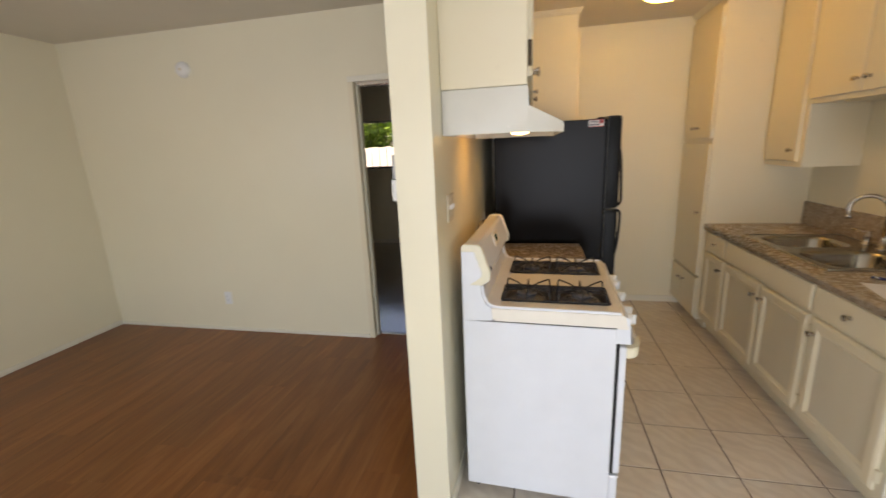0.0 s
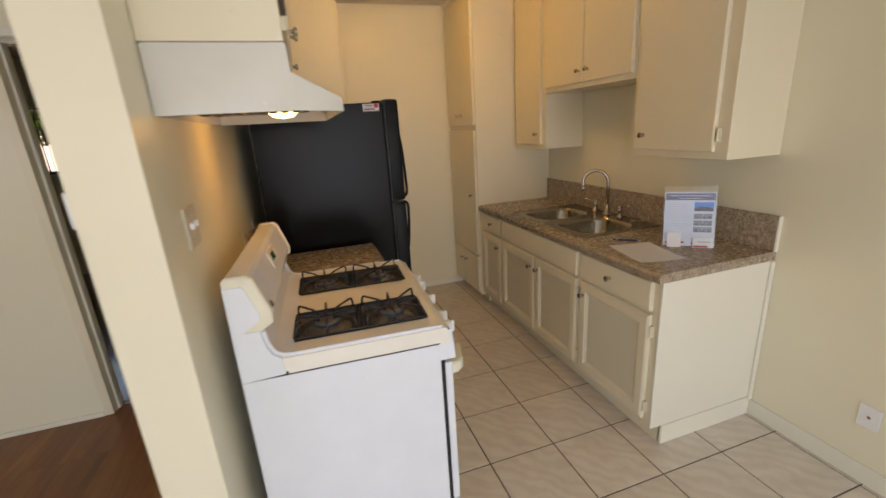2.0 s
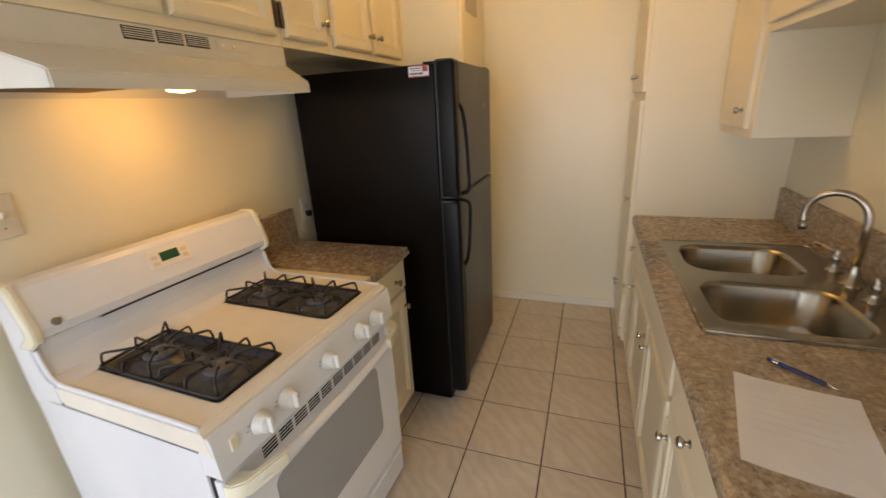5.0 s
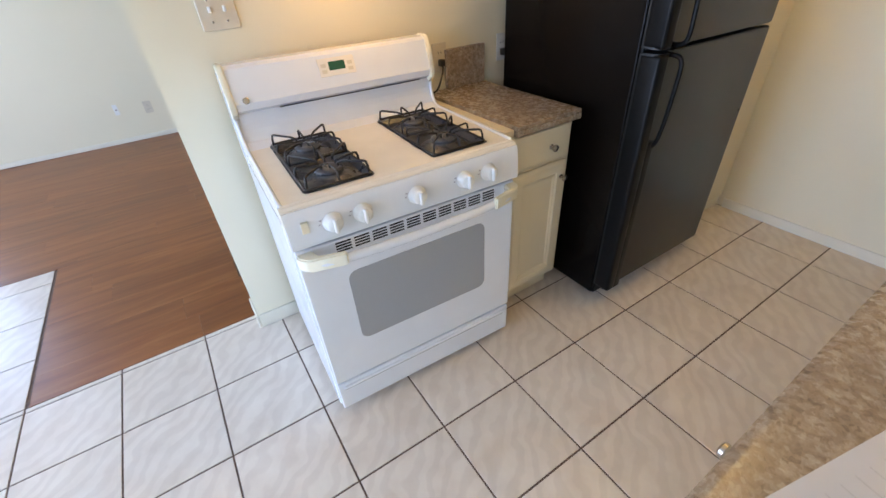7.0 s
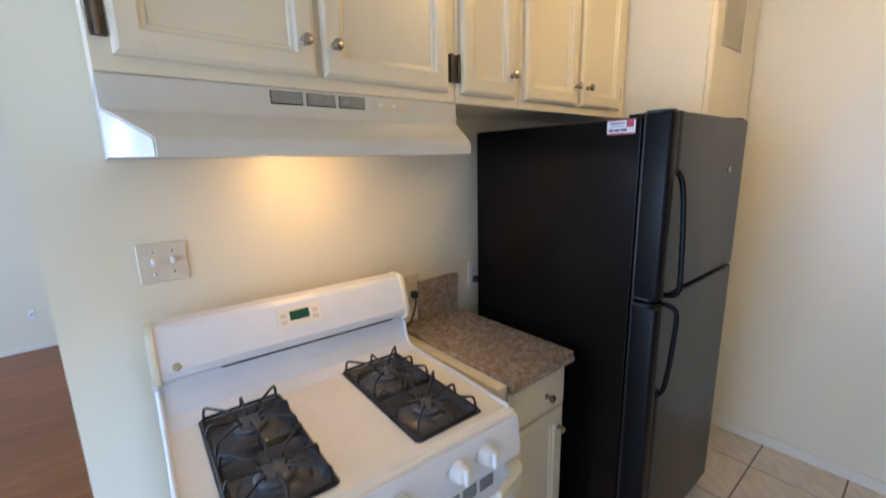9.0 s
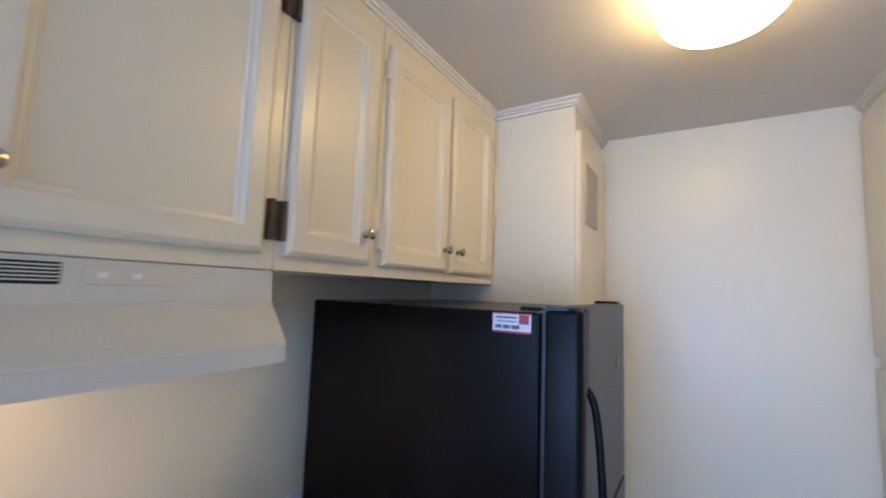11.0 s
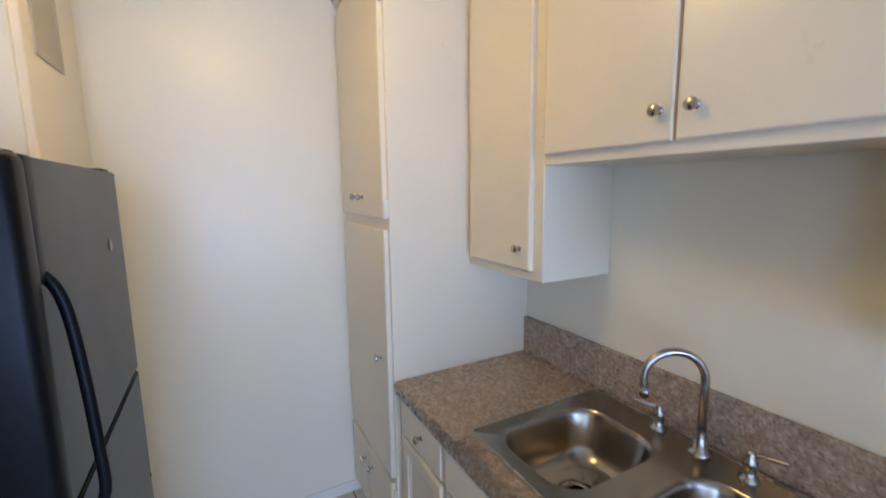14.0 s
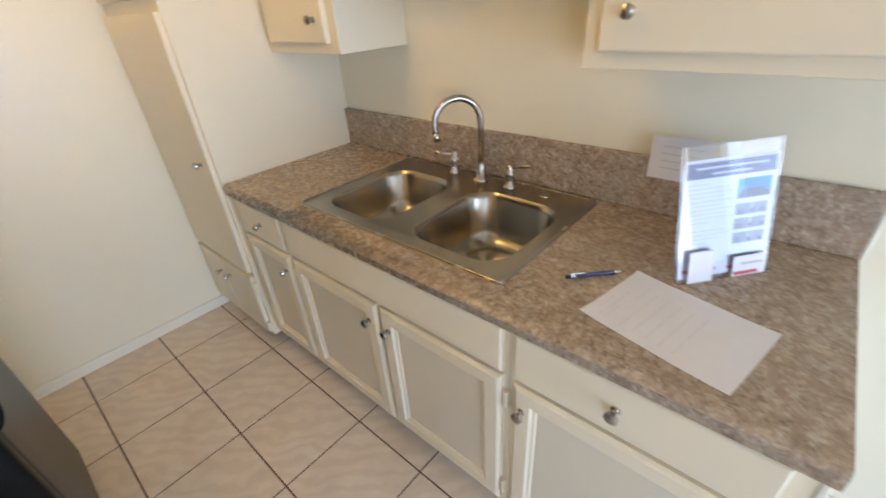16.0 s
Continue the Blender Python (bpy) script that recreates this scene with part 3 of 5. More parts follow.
part("aerator", tube(bmesh.new(), [neck[-1] - tipway * 0.022, neck[-1] + tipway * 0.004], 0.0135, 14), NICKEL, faucet, "", 60)
for hy, hx, turn in ((2.672, 1.862, Vector((-0.55, 0.83, 0.14))), (2.412, 1.850, Vector((0.10, -0.97, 0.2)))):
    hb = Vector((hx, hy, TOP))
    hd = part("handle", lathe(bmesh.new(), [(0.024, -0.002), (0.024, 0.003), (0.016, 0.008), (0.014, 0.035), (0.0165, 0.04), (0.0165, 0.05), (0.010, 0.058), (0.011, 0.07), (0.007, 0.078), (0, 0.08)], hb, "z", 18), NICKEL, faucet, "", 40)
    t0 = hb + Vector((0, 0, 0.069))
    part("lever", tube(bmesh.new(), [t0, t0 + turn * 0.03, t0 + turn * 0.075, t0 + turn * 0.08], [0.006, 0.0055, 0.007, 0.004], 10), NICKEL, hd, "", 60)
part("deck_hole_cap", lathe(bmesh.new(), [(0.018, 0.0), (0.017, 0.003), (0, 0.004)], (1.845, 2.275, TOP - 0.002), "z", 16), NICKEL, sink)

# ---------- wall cabinets over the sink ----------
UX = 1.618


def wall_unit(y0, y1, z0, z1, label, doors):
    c = thing("wall_cabinet", (1.77, (y0 + y1) / 2, z0), label, "cabinet", "wall cabinets over the sink")
    part("body", boxes(((UX, y0, z0), (EAST - 0.001, y1, z1), 0.002, 1)), CAB, c)
    for a, b, c0, c1, k, hy, hz in doors:
        cab_door(c, UX, a, b, c0, c1, -1, FLAT, k, hy, hz)
    return c


ZT = 2.497
wall_unit(2.948, 3.398, 1.332, ZT, "tall narrow cream wall cabinet, closed flat door", [(2.996, 3.358, 1.367, 2.43, (3.046, 1.440), 3.368, (1.45, 2.33))])
wall_unit(2.094, 2.946, 1.716, ZT, "short cream double-door wall cabinet above the sink", [(2.520, 2.934, 1.746, 2.43, (2.552, 1.815), 2.940, (1.83, 2.33)), (2.106, 2.512, 1.746, 2.43, (2.468, 1.815), 2.100, (1.83, 2.33))])
wall_unit(1.540, 2.092, 1.324, ZT, "tall cream wall cabinet with one flat door", [(1.600, 2.056, 1.358, 2.43, (1.996, 1.431), 1.587, (1.43, 2.33))])


# ---------- pantry cupboard beside the sink run ----------
PX = 1.262
pantry = thing("pantry_cupboard", (1.6, 3.70, 0), "tall cream built-in pantry cupboard with stacked doors", "cupboard")
part("body", boxes(((PX, 3.400, 0.075), (EAST - 0.001, BACK - 0.001, ZT), 0.002, 1)), CAB, pantry)
part("toe_kick", boxes(((PX + 0.07, 3.400, 0.0), (EAST - 0.001, BACK - 0.001, 0.0748))), CAB, pantry)
up = part("upper_door", stepped(bmesh.new(), PX, -1, 3.418, 3.985, 1.536, 2.450, FLAT), CAB, pantry)
knob(up, PX - 0.019, 3.66, 1.617, -1)
knob(up, PX - 0.019, 3.745, 1.617, -1)
for hz in (1.575, 2.34):
    hinge(up, PX - 0.002, 3.411, hz, -1, TRIM, 0.065)
mid = part("middle_door", stepped(bmesh.new(), PX, -1, 3.418, 3.985, 0.452, 1.492, FLAT), CAB, pantry)
knob(mid, PX - 0.019, 3.492, 0.958, -1)
hinge(mid, PX - 0.002, 3.992, 1.35, -1, CAB)
l1 = part("lower_door", stepped(bmesh.new(), PX, -1, 3.728, 3.985, 0.095, 0.428, FLAT), CAB, pantry)
knob(l1, PX - 0.019, 3.768, 0.335, -1)
l2 = part("lower_door", stepped(bmesh.new(), PX, -1, 3.418, 3.720, 0.095, 0.428, FLAT), CAB, pantry)
knob(l2, PX - 0.019, 3.668, 0.345, -1)
for hz in (0.13, 0.37):
    hinge(l2, PX - 0.002, 3.411, hz, -1, CAB)

# ---------- closet behind the refrigerator ----------
CX = 0.266
closet = thing("tall_closet", (-0.04, 3.7, 0), "tall cream built-in closet with a small recessed panel", "cupboard")
part("body", boxes(((P1 + 0.001, 3.431, 0.0), (CX, BACK - 0.001, ZT), 0.002, 1)), WALL, closet)
cd = part("door", stepped(bmesh.new(), CX, 1, 3.449, 3.985, 0.08, 2.40, FLAT), CAB, closet)
part("vent_panel", stepped(bmesh.new(), CX + 0.0185, 1, 3.525, 3.765, 2.030, 2.285, ((0, 0), (0, 0.006), (0.012, 0.008), (0.024, 0.002))), CABDARK, cd, "darker recessed panel near the top")

# ---------- wall cabinets over the stove and refrigerator ----------
LX = -0.086


def left_unit(y0, y1, label, doors):
    c = thing("wall_cabinet", (-0.2, (y0 + y1) / 2, 1.757), label, "cabinet", "wall cabinets over stove and refrigerator")
    part("body", boxes(((P1 + 0.001, y0, 1.757), (LX, y1, ZT), 0.002, 1)), CAB, c)
    for a, b, k, hy, hm in doors:
        cab_door(c, LX, a, b, 1.789, 2.440, 1, FRAMED, (k, 1.866), hy, (1.862, 2.36), hm)
    return c


left_unit(1.412, 2.332, "cream double-door wall cabinet above the range hood", [(1.449, 1.860, 1.828, 1.432, BRASSDARK), (1.877, 2.297, 1.908, 2.313, BRASSDARK)])
left_unit(2.334, 2.646, "narrow cream single-door wall cabinet", [(2.352, 2.618, 2.590, 2.343, BRASSDARK)])
left_unit(2.648, 3.430, "cream double-door wall cabinet above the refrigerator", [(2.672, 3.014, 2.992, 2.662, CAB), (3.041, 3.371, 3.082, 3.384, CAB)])

# crown mouldings under the ceiling
def crown(runs, label):
    bm = bmesh.new()
    for lo, hi, step in runs:
        for k, (z0, z1) in enumerate(((2.4975, 2.5102), (2.5100, 2.5232), (2.5230, 2.5355))):
            out = 0.009 * (k + 1)
            box(bm, (lo[0] - out * step[0], lo[1] - out * step[1], z0), (hi[0] + out * step[2], hi[1] + out * step[3], z1), 0.002, 1)
    return structure("crown_moulding", bm, TRIM, label, "moulding")


crown([((LX - 0.02, 3.4315), (CX + 0.004, 3.445), (0, 1, 1, 0)), ((CX - 0.03, 3.4455), (CX + 0.004, BACK - 0.001), (0, 0, 1, 0)), ((LX - 0.03, 1.405), (LX, 3.406), (0, 0, 0.7, 0))], "white stepped crown moulding over the closet and wall cabinets")
crown([((PX - 0.004, 3.3995), (UX - 0.0005, 3.41), (1, 1, 0, 0)), ((PX - 0.004, 3.4105), (PX + 0.03, BACK - 0.001), (1, 0, 0, 0)), ((UX, 1.535), (UX + 0.03, 3.373), (0.6, 0, 0, 0))], "white stepped crown moulding over the pantry and wall cabinets")

# ---------- range hood ----------
hood = thing("range_hood", (-0.2, 1.83, 1.6), "white enamelled under-cabinet range hood, lamp lit", "range hood")
HB, HF = (1.413, 2.334), (1.479, 2.277)      # ends at the wall and at the front lip
bm = bmesh.new()
prof = ((P1 + 0.002, 1.7555), (-0.083, 1.7555), (-0.080, 1.688), (0.039, 1.631), (0.047, 1.624), (0.047, 1.592), (-0.080, 1.5952), (P1 + 0.002, 1.596))


def hood_end(x, side, upper):
    t = 0.0 if upper else max(0.0, (x + 0.080) / 0.127)
    return HB[side] + (HF[side] - HB[side]) * t


loops = []
for side in (0, 1):
    loops.append([bm.verts.new((x, hood_end(x, side, z > 1.70), z)) for x, z in prof])
for k in range(len(prof)):
    bm.faces.new((loops[0][k], loops[0][(k + 1) % len(prof)], loops[1][(k + 1) % len(prof)], loops[1][k]))
for lp in loops:
    bm.faces.new((lp[0], lp[1], lp[2], lp[6], lp[7]))
    bm.faces.new(lp[2:7])
bmesh.ops.recalc_face_normals(bm, faces=bm.faces)
bmesh.ops.delete(bm, geom=[f for f in bm.faces if f.normal.z < -0.9], context="FACES_ONLY")
bmesh.ops.bevel(bm, geom=[e for e in bm.edges if len(e.link_faces) == 2 and e.calc_face_angle(0) > 0.3], offset=0.003, segments=2, affect="EDGES")
bmesh.ops.solidify(bm, geom=list(bm.faces), thickness=0.002)
part("canopy", bm, HOODW, hood, "", 40)
for a, b in ((1.738, 1.818), (1.828, 1.906), (1.916, 1.994)):
    vent = part("vent", boxes(((-0.0835, a, 1.7170), (-0.0802, b, 1.7480), 0.001, 1)), SLOTSHADE, hood, "dark louvred vent")
    part("vent_slats", boxes(*[((-0.0830, a + 0.002, 1.7215 + k * 0.0052), (-0.0790, b - 0.002, 1.7238 + k * 0.0052)) for k in range(5)]), HOODW, vent)
ctrl = part("switch_plate", boxes(((-0.0835, 2.020, 1.7180), (-0.0800, 2.150, 1.7460), 0.001, 1)), PLATE, hood)
for a in (2.035, 2.08):
    part("rocker_switch", boxes(((-0.0810, a, 1.7270), (-0.0765, a + 0.013, 1.7370), 0.002)), WHITEPL, ctrl)
part("inner_pan", boxes(((P1 + 0.008, 1.45, 1.628), (-0.040, 2.235, 1.632))), HOODW, hood)
filt = part("filter", boxes(((-0.375, 1.50, 1.612), (-0.045, 1.80, 1.6275), 0.002)), NICKEL, hood, "metal grease filter")
for k in range(10):
    part("filter_slat", boxes(((-0.363 + k * 0.034, 1.505, 1.609), (-0.345 + k * 0.034, 1.795, 1.6125))), BRASSDARK, filt)
part("lamp_lens", lathe(bmesh.new(), [(0.052, 0.0), (0.050, 0.014), (0.034, 0.027), (0.0, 0.032)], (-0.125, 1.90, 1.6275), (Vector((1, 0, 0)), Vector((0, 1, 0)), Vector((0, 0, -1))), 24), BULBGLASS, hood, "lit warm hood bulb cover")

# ---------- gas stove ----------
Y0, Y1 = 1.412, 2.188
YM = (Y0 + Y1) / 2
stove = thing("gas_stove", (0.0, YM, 0), "white freestanding four-burner gas stove with yellowed trim", "stove")
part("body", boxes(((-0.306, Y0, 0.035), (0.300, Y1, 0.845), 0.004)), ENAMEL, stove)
# cooktop: tray with two sunken wells
CZ = 0.908
bm = bmesh.new()
WX0, WX1 = -0.158, 0.284
WELLS = ((Y0 + 0.083, Y0 + 0.288), (Y1 - 0.288, Y1 - 0.083))
xs = [-0.221, WX0, WX1, 0.318]
ys = [Y0, WELLS[0][0], WELLS[0][1], WELLS[1][0], WELLS[1][1], Y1]
grid = {(i, j): bm.verts.new((x, y, CZ)) for i, x in enumerate(xs) for j, y in enumerate(ys)}
for i in range(3):
    for j in range(5):
        if i == 1 and j in (1, 3):
            continue
        bm.faces.new((grid[i, j], grid[i + 1, j], grid[i + 1, j + 1], grid[i, j + 1]))
rim = [e for e in bm.edges if e.is_boundary and not (WX0 - 0.001 <= e.verts[0].co.x <= WX1 + 0.001 and WX0 - 0.001 <= e.verts[1].co.x <= WX1 + 0.001 and Y0 + 0.01 < e.verts[0].co.y < Y1 - 0.01 and Y0 + 0.01 < e.verts[1].co.y < Y1 - 0.01)]
r = bmesh.ops.extrude_edge_only(bm, edges=rim)
low = [v for v in r["geom"] if isinstance(v, bmesh.types.BMVert)]
for v in low:
    v.co.z = CZ - 0.010
    v.co.x += 0.010 if v.co.x > 0.3 else 0
r = bmesh.ops.extrude_edge_only(bm, edges=[e for e in r["geom"] if isinstance(e, bmesh.types.BMEdge)])
for v in r["geom"]:
    if isinstance(v, bmesh.types.BMVert):
        v.co.z = 0.846
        v.co.x += 0.012 if v.co.x > 0.3 else 0
bmesh.ops.recalc_face_normals(bm, faces=bm.faces)
bmesh.ops.bevel(bm, geom=[e for e in bm.edges if len(e.link_faces) == 2 and abs(e.verts[0].co.z - CZ) < 1e-4 and abs(e.verts[1].co.z - CZ) < 1e-4 and e.calc_face_angle(0) > 0.6], offset=0.006, segments=3, affect="EDGES")
part("cooktop", bm, COOKTOP, stove, "white enamelled cooktop, cream tint imitates the hood lamp", 25)
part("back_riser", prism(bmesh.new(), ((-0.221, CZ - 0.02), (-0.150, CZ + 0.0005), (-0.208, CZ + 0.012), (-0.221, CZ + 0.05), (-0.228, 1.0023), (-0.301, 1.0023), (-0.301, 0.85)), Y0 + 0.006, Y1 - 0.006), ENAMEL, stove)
GUARD = ((-0.304, 0.907), (-0.304, 1.1562), (-0.291, 1.1670), (-0.241, 1.1670), (-0.228, 1.1562), (-0.192, 1.0521), (-0.196, 1.0295), (-0.221, 1.0159), (-0.228, 0.922))
CAP = ((-0.304, 1.0023), (-0.304, 1.1607), (-0.292, 1.1715), (-0.238, 1.1715), (-0.223, 1.1589), (-0.186, 1.0521), (-0.19, 1.0222), (-0.231, 0.9951), (-0.278, 0.9915))
bm = prism(bmesh.new(), GUARD, Y0 + 0.018, Y1 - 0.018)
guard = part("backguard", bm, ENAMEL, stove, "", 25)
for a, b in ((Y0, Y0 + 0.020), (Y1 - 0.020, Y1)):
    bm = prism(bmesh.new(), CAP, a, b)
    bmesh.ops.bevel(bm, geom=[e for e in bm.edges if abs(e.verts[0].co.y - e.verts[1].co.y) < 1e-5], offset=0.004, segments=2, affect="EDGES")
    part("end_cap", bm, YELLOWED, stove, "yellowed plastic end cap", 35)
    part("cap_foot", prism(bmesh.new(), ((-0.304, 0.846), (-0.304, 1.0023), (-0.228, 1.0023), (-0.222, 0.950), (-0.206, 0.918), (-0.186, 0.9085), (-0.180, 0.8515)), a - (0.002 if a == Y0 else 0), b + (0.002 if b == Y1 else 0)), ENAMEL, stove)
    part("side_panel", prism(bmesh.new(), ((-0.3035, 0.9951), (-0.3035, 1.1417), (-0.252, 1.1417), (-0.221, 1.0548), (-0.224, 1.0367), (-0.272, 1.0023)), a - (0.0018 if a == Y0 else -0.004), b + (0.0018 if b == Y1 else -0.004)), ENAMEL, stove)
for yy in (Y0 + 0.007, Y1 - 0.007):
    part("raised_edge", tube(bmesh.new(), curve_points([(0.312, yy, CZ - 0.001), (0.20, yy, CZ + 0.001), (-0.10, yy, CZ + 0.001), (-0.165, yy, CZ + 0.003), (-0.198, yy, CZ + 0.016), (-0.215, yy, CZ + 0.05), (-0.222, yy, 0.9987)], 5), 0.0065, 8), ENAMEL, stove, "", 60)
# Thin dark strip painted as the shadow under the backguard's chin.
part("chin_shadow", boxes(((-0.226, Y0 + 0.16, 1.0152), (-0.2130, Y1 - 0.06, 1.0166))), SLOTSHADE, guard)


def on_guard(y0, y1, s0, s1, t):
    """A thin plate lying on the sloping front of the backguard, s metres up the slope."""
    a, b = Vector((-0.192, 0, 1.0521)), Vector((-0.228, 0, 1.1562))
    d = (b - a).normalized()
    n = Vector((d.z, 0, -d.x))
    bm = bmesh.new()
    q = [a + d * s0 - n * 0.002, a + d * s1 - n * 0.002, a + d * s1 + n * t, a + d * s0 + n * t]
    return prism(bm, [(p.x, p.z) for p in q], y0, y1)


panel = part("display_panel", on_guard(YM - 0.067, YM + 0.067, 0.038, 0.098, 0.003), COOKTOP, guard, "raised clock panel")
part("display", on_guard(YM - 0.030, YM + 0.030, 0.056, 0.085, 0.0045), LCD, guard, "dark green clock display")
for k in range(2):
    for s in (0.048, 0.068):
        part("clock_button", on_guard(YM + (0.040 if k else -0.058), YM + (0.058 if k else -0.040), s, s + 0.012, 0.0045), PLATE, guard)
part("round_badge", lathe(bmesh.new(), [(0.011, 0.0), (0.011, 0.002), (0.009, 0.003), (0, 0.003)], (-0.1935, Y0 + 0.055, 1.0607), (Vector((0, 1, 0)), Vector((-0.316, 0, 0.936)), Vector((0.936, 0, 0.3))), 20), NICKEL, guard)
part("power_cord", tube(bmesh.new(), curve_points([(-0.372, 2.331, 1.0159), (-0.35, 2.318, 0.9933), (-0.33, 2.278, 0.932), (-0.335, 2.238, 0.90), (-0.335, 2.188, 0.80)]), 0.004, 8), RUBBER, stove, "black power cord")

for (wy0, wy1) in WELLS:
    wcy = (wy0 + wy1) / 2
    bm = bmesh.new()
    rings = [[bm.verts.new((x, y, z)) for x, y in rounded(WX0 + i, wy0 + i, WX1 - i, wy1 - i, rr, 4)] for i, z, rr in ((-0.004, CZ + 0.0015, 0.014), (0.004, CZ + 0.001, 0.014), (0.016, CZ - 0.016, 0.02), (0.05, CZ - 0.019, 0.02))]
    for a, b in zip(rings, rings[1:]):
        for k in range(len(a)):
            bm.faces.new((a[k], a[(k + 1) % len(a)], b[(k + 1) % len(a)], b[k]))
    bm.faces.new(rings[-1])
    bmesh.ops.recalc_face_normals(bm, faces=bm.faces)
    well = part("burner_well", bm, WELL, stove, "black enamelled burner well", 40)
    for bx in (WX0 + 0.108, WX1 - 0.108):
        bm = lathe(bmesh.new(), [(0.082, -0.0185), (0.070, -0.012), (0.052, -0.006), (0.042, -0.003), (0.040, 0.004), (0.044, 0.006), (0.044, 0.010), (0.036, 0.0145), (0.018, 0.0165), (0.0, 0.017)], (bx, wcy, CZ), "z", 28)
        part("burner", bm, BURNER, well, "domed black gas burner", 50)
    # grate: frame with raised wire fingers at corners and middles
    bm = bmesh.new()
    gz = CZ + 0.006
    x0, x1, g0, g1 = WX0 + 0.004, WX1 - 0.004, wy0 + 0.004, wy1 - 0.004
    tube(bm, [(x, y, gz) for x, y in rounded(x0, g0, x1, g1, 0.012, 3)] + [(x1, g1 - 0.012, gz)], 0.0042, 6)
    for off in (-0.006, 0.006):
        tube(bm, [((x0 + x1) / 2 + off, g0, gz), ((x0 + x1) / 2 + off, g1, gz)], 0.0040, 6)
    for bx in (WX0 + 0.108, WX1 - 0.108):
        for dx, dy in [(i, j) for i in (-1, 0, 1) for j in (-1, 0, 1)]:
            if dx == dy == 0:
                continue
            ex, ey = bx + dx * (0.096 if dy else 0.100), wcy + dy * ((g1 - g0) / 2 - (0.006 if dx else 0))
            way = Vector((bx - ex, wcy - ey, 0)).normalized()
            top = 0.036 if dx and dy else 0.032
            end = 0.060 if dx and dy else 0.042
            c = Vector((bx, wcy, gz))
            e = Vector((ex, ey, gz))
            pts = [e, e + Vector((0, 0, top * 0.55)) + way * 0.001, e + Vector((0, 0, top * 0.93)) + way * 0.005, e + Vector((0, 0, top)) + way * 0.012, c - way * (end * 0.5 + 0.03) + Vector((0, 0, top * 0.88)), c - way * end * 0.62 + Vector((0, 0, top * 0.72)), c - way * end * 0.60 + Vector((0, 0, top * 0.45))]
            tube(bm, [tuple(p) for p in pts], 0.0037, 6)
    part("grate", bm, IRON, stove, "black wire burner grate", 60)

# control panel, knobs, oven door, drawer
bm = prism(bmesh.new(), ((0.29, 0.785), (0.29, 0.846), (0.333, 0.894), (0.338, 0.894), (0.344, 0.880), (0.352, 0.785)), Y0 + 0.001, Y1 - 0.001)
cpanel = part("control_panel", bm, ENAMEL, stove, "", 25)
kn = (Vector((0, 1, 0)), Vector((-0.066, 0, 0.98)), Vector((0.98, 0, 0.066)))
for ky in (YM - 0.263, YM - 0.175, YM, YM + 0.171, YM + 0.263):
    bm = lathe(bmesh.new(), [(0.029, 0.0), (0.029, 0.003), (0.025, 0.006), (0.023, 0.024), (0.020, 0.028), (0.0, 0.029)], (0.349, ky, 0.838), kn, 24)
    kb = part("knob", bm, WHITEPL, cpanel, "white plastic burner knob", 35)
    part("grip", boxes(((0.370, ky - 0.0055, 0.818), (0.388, ky + 0.0055, 0.861), 0.003)), WHITEPL, kb)
    part("marks", boxes(((0.3480, ky - 0.036, 0.849), (0.3487, ky - 0.029, 0.853)), ((0.3478, ky - 0.040, 0.838), (0.3489, ky - 0.034, 0.841))), INK, cpanel)
part("light_switch", boxes(((0.345, 1.451, 0.828), (0.353, 1.471, 0.862), 0.002)), YELLOWED, cpanel)
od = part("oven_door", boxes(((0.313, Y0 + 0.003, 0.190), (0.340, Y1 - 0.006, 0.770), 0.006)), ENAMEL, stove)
part("door_gap", boxes(((0.299, Y0 + 0.007, 0.185), (0.315, Y1 - 0.007, 0.784))), SLOTSHADE, stove)
bm = prism(bmesh.new(), rounded(YM - 0.255, 0.355, YM + 0.255, 0.647, 0.03, 5), 0.3385, 0.3412, "x")
part("oven_window", bm, OVENGLASS, od, "grey oven window with rounded corners", 20)
vents = part("door_vents", boxes(*[((0.336, 1.530 + k * 0.0575, 0.728 + j * 0.0095), (0.3406, 1.577 + k * 0.0575, 0.7335 + j * 0.0095)) for k in range(10) for j in range(4)]), SLOTSHADE, od, "rows of dark vent slots")
bm = bmesh.new()
tube(bm, curve_points([(0.336, Y0 + 0.03, 0.745), (0.372, Y0 + 0.05, 0.742), (0.388, Y0 + 0.13, 0.735), (0.394, YM, 0.730), (0.388, Y1 - 0.13, 0.735), (0.372, Y1 - 0.05, 0.742), (0.336, Y1 - 0.03, 0.745)], 6), 0.0145, 12)
hd = part("door_handle", bm, ENAMEL, od, "white bar handle with yellowed ends", 60)
for s, a in ((1, Y0), (-1, Y1)):
    bm = prism(bmesh.new(), [(0.336, a + s * 0.004), (0.360, a + s * 0.006), (0.385, a + s * 0.03), (0.408, a + s * 0.13), (0.392, a + s * 0.135), (0.372, a + s * 0.06), (0.336, a + s * 0.05)], 0.722, 0.764, "z")
    bmesh.ops.bevel(bm, geom=list(bm.edges), offset=0.004, segments=2, affect="EDGES")
    part("handle_end", bm, YELLOWED, od, "yellowed plastic handle end", 40)
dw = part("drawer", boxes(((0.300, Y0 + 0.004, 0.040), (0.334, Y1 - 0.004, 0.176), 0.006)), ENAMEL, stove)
part("drawer_groove", boxes(((0.330, Y0 + 0.03, 0.138), (0.3348, Y1 - 0.03, 0.146), 0.001, 1)), SLOTSHADE, dw)
part("drawer_lip", boxes(((0.330, Y0 + 0.025, 0.148), (0.343, Y1 - 0.025, 0.160), 0.004)), ENAMEL, dw)
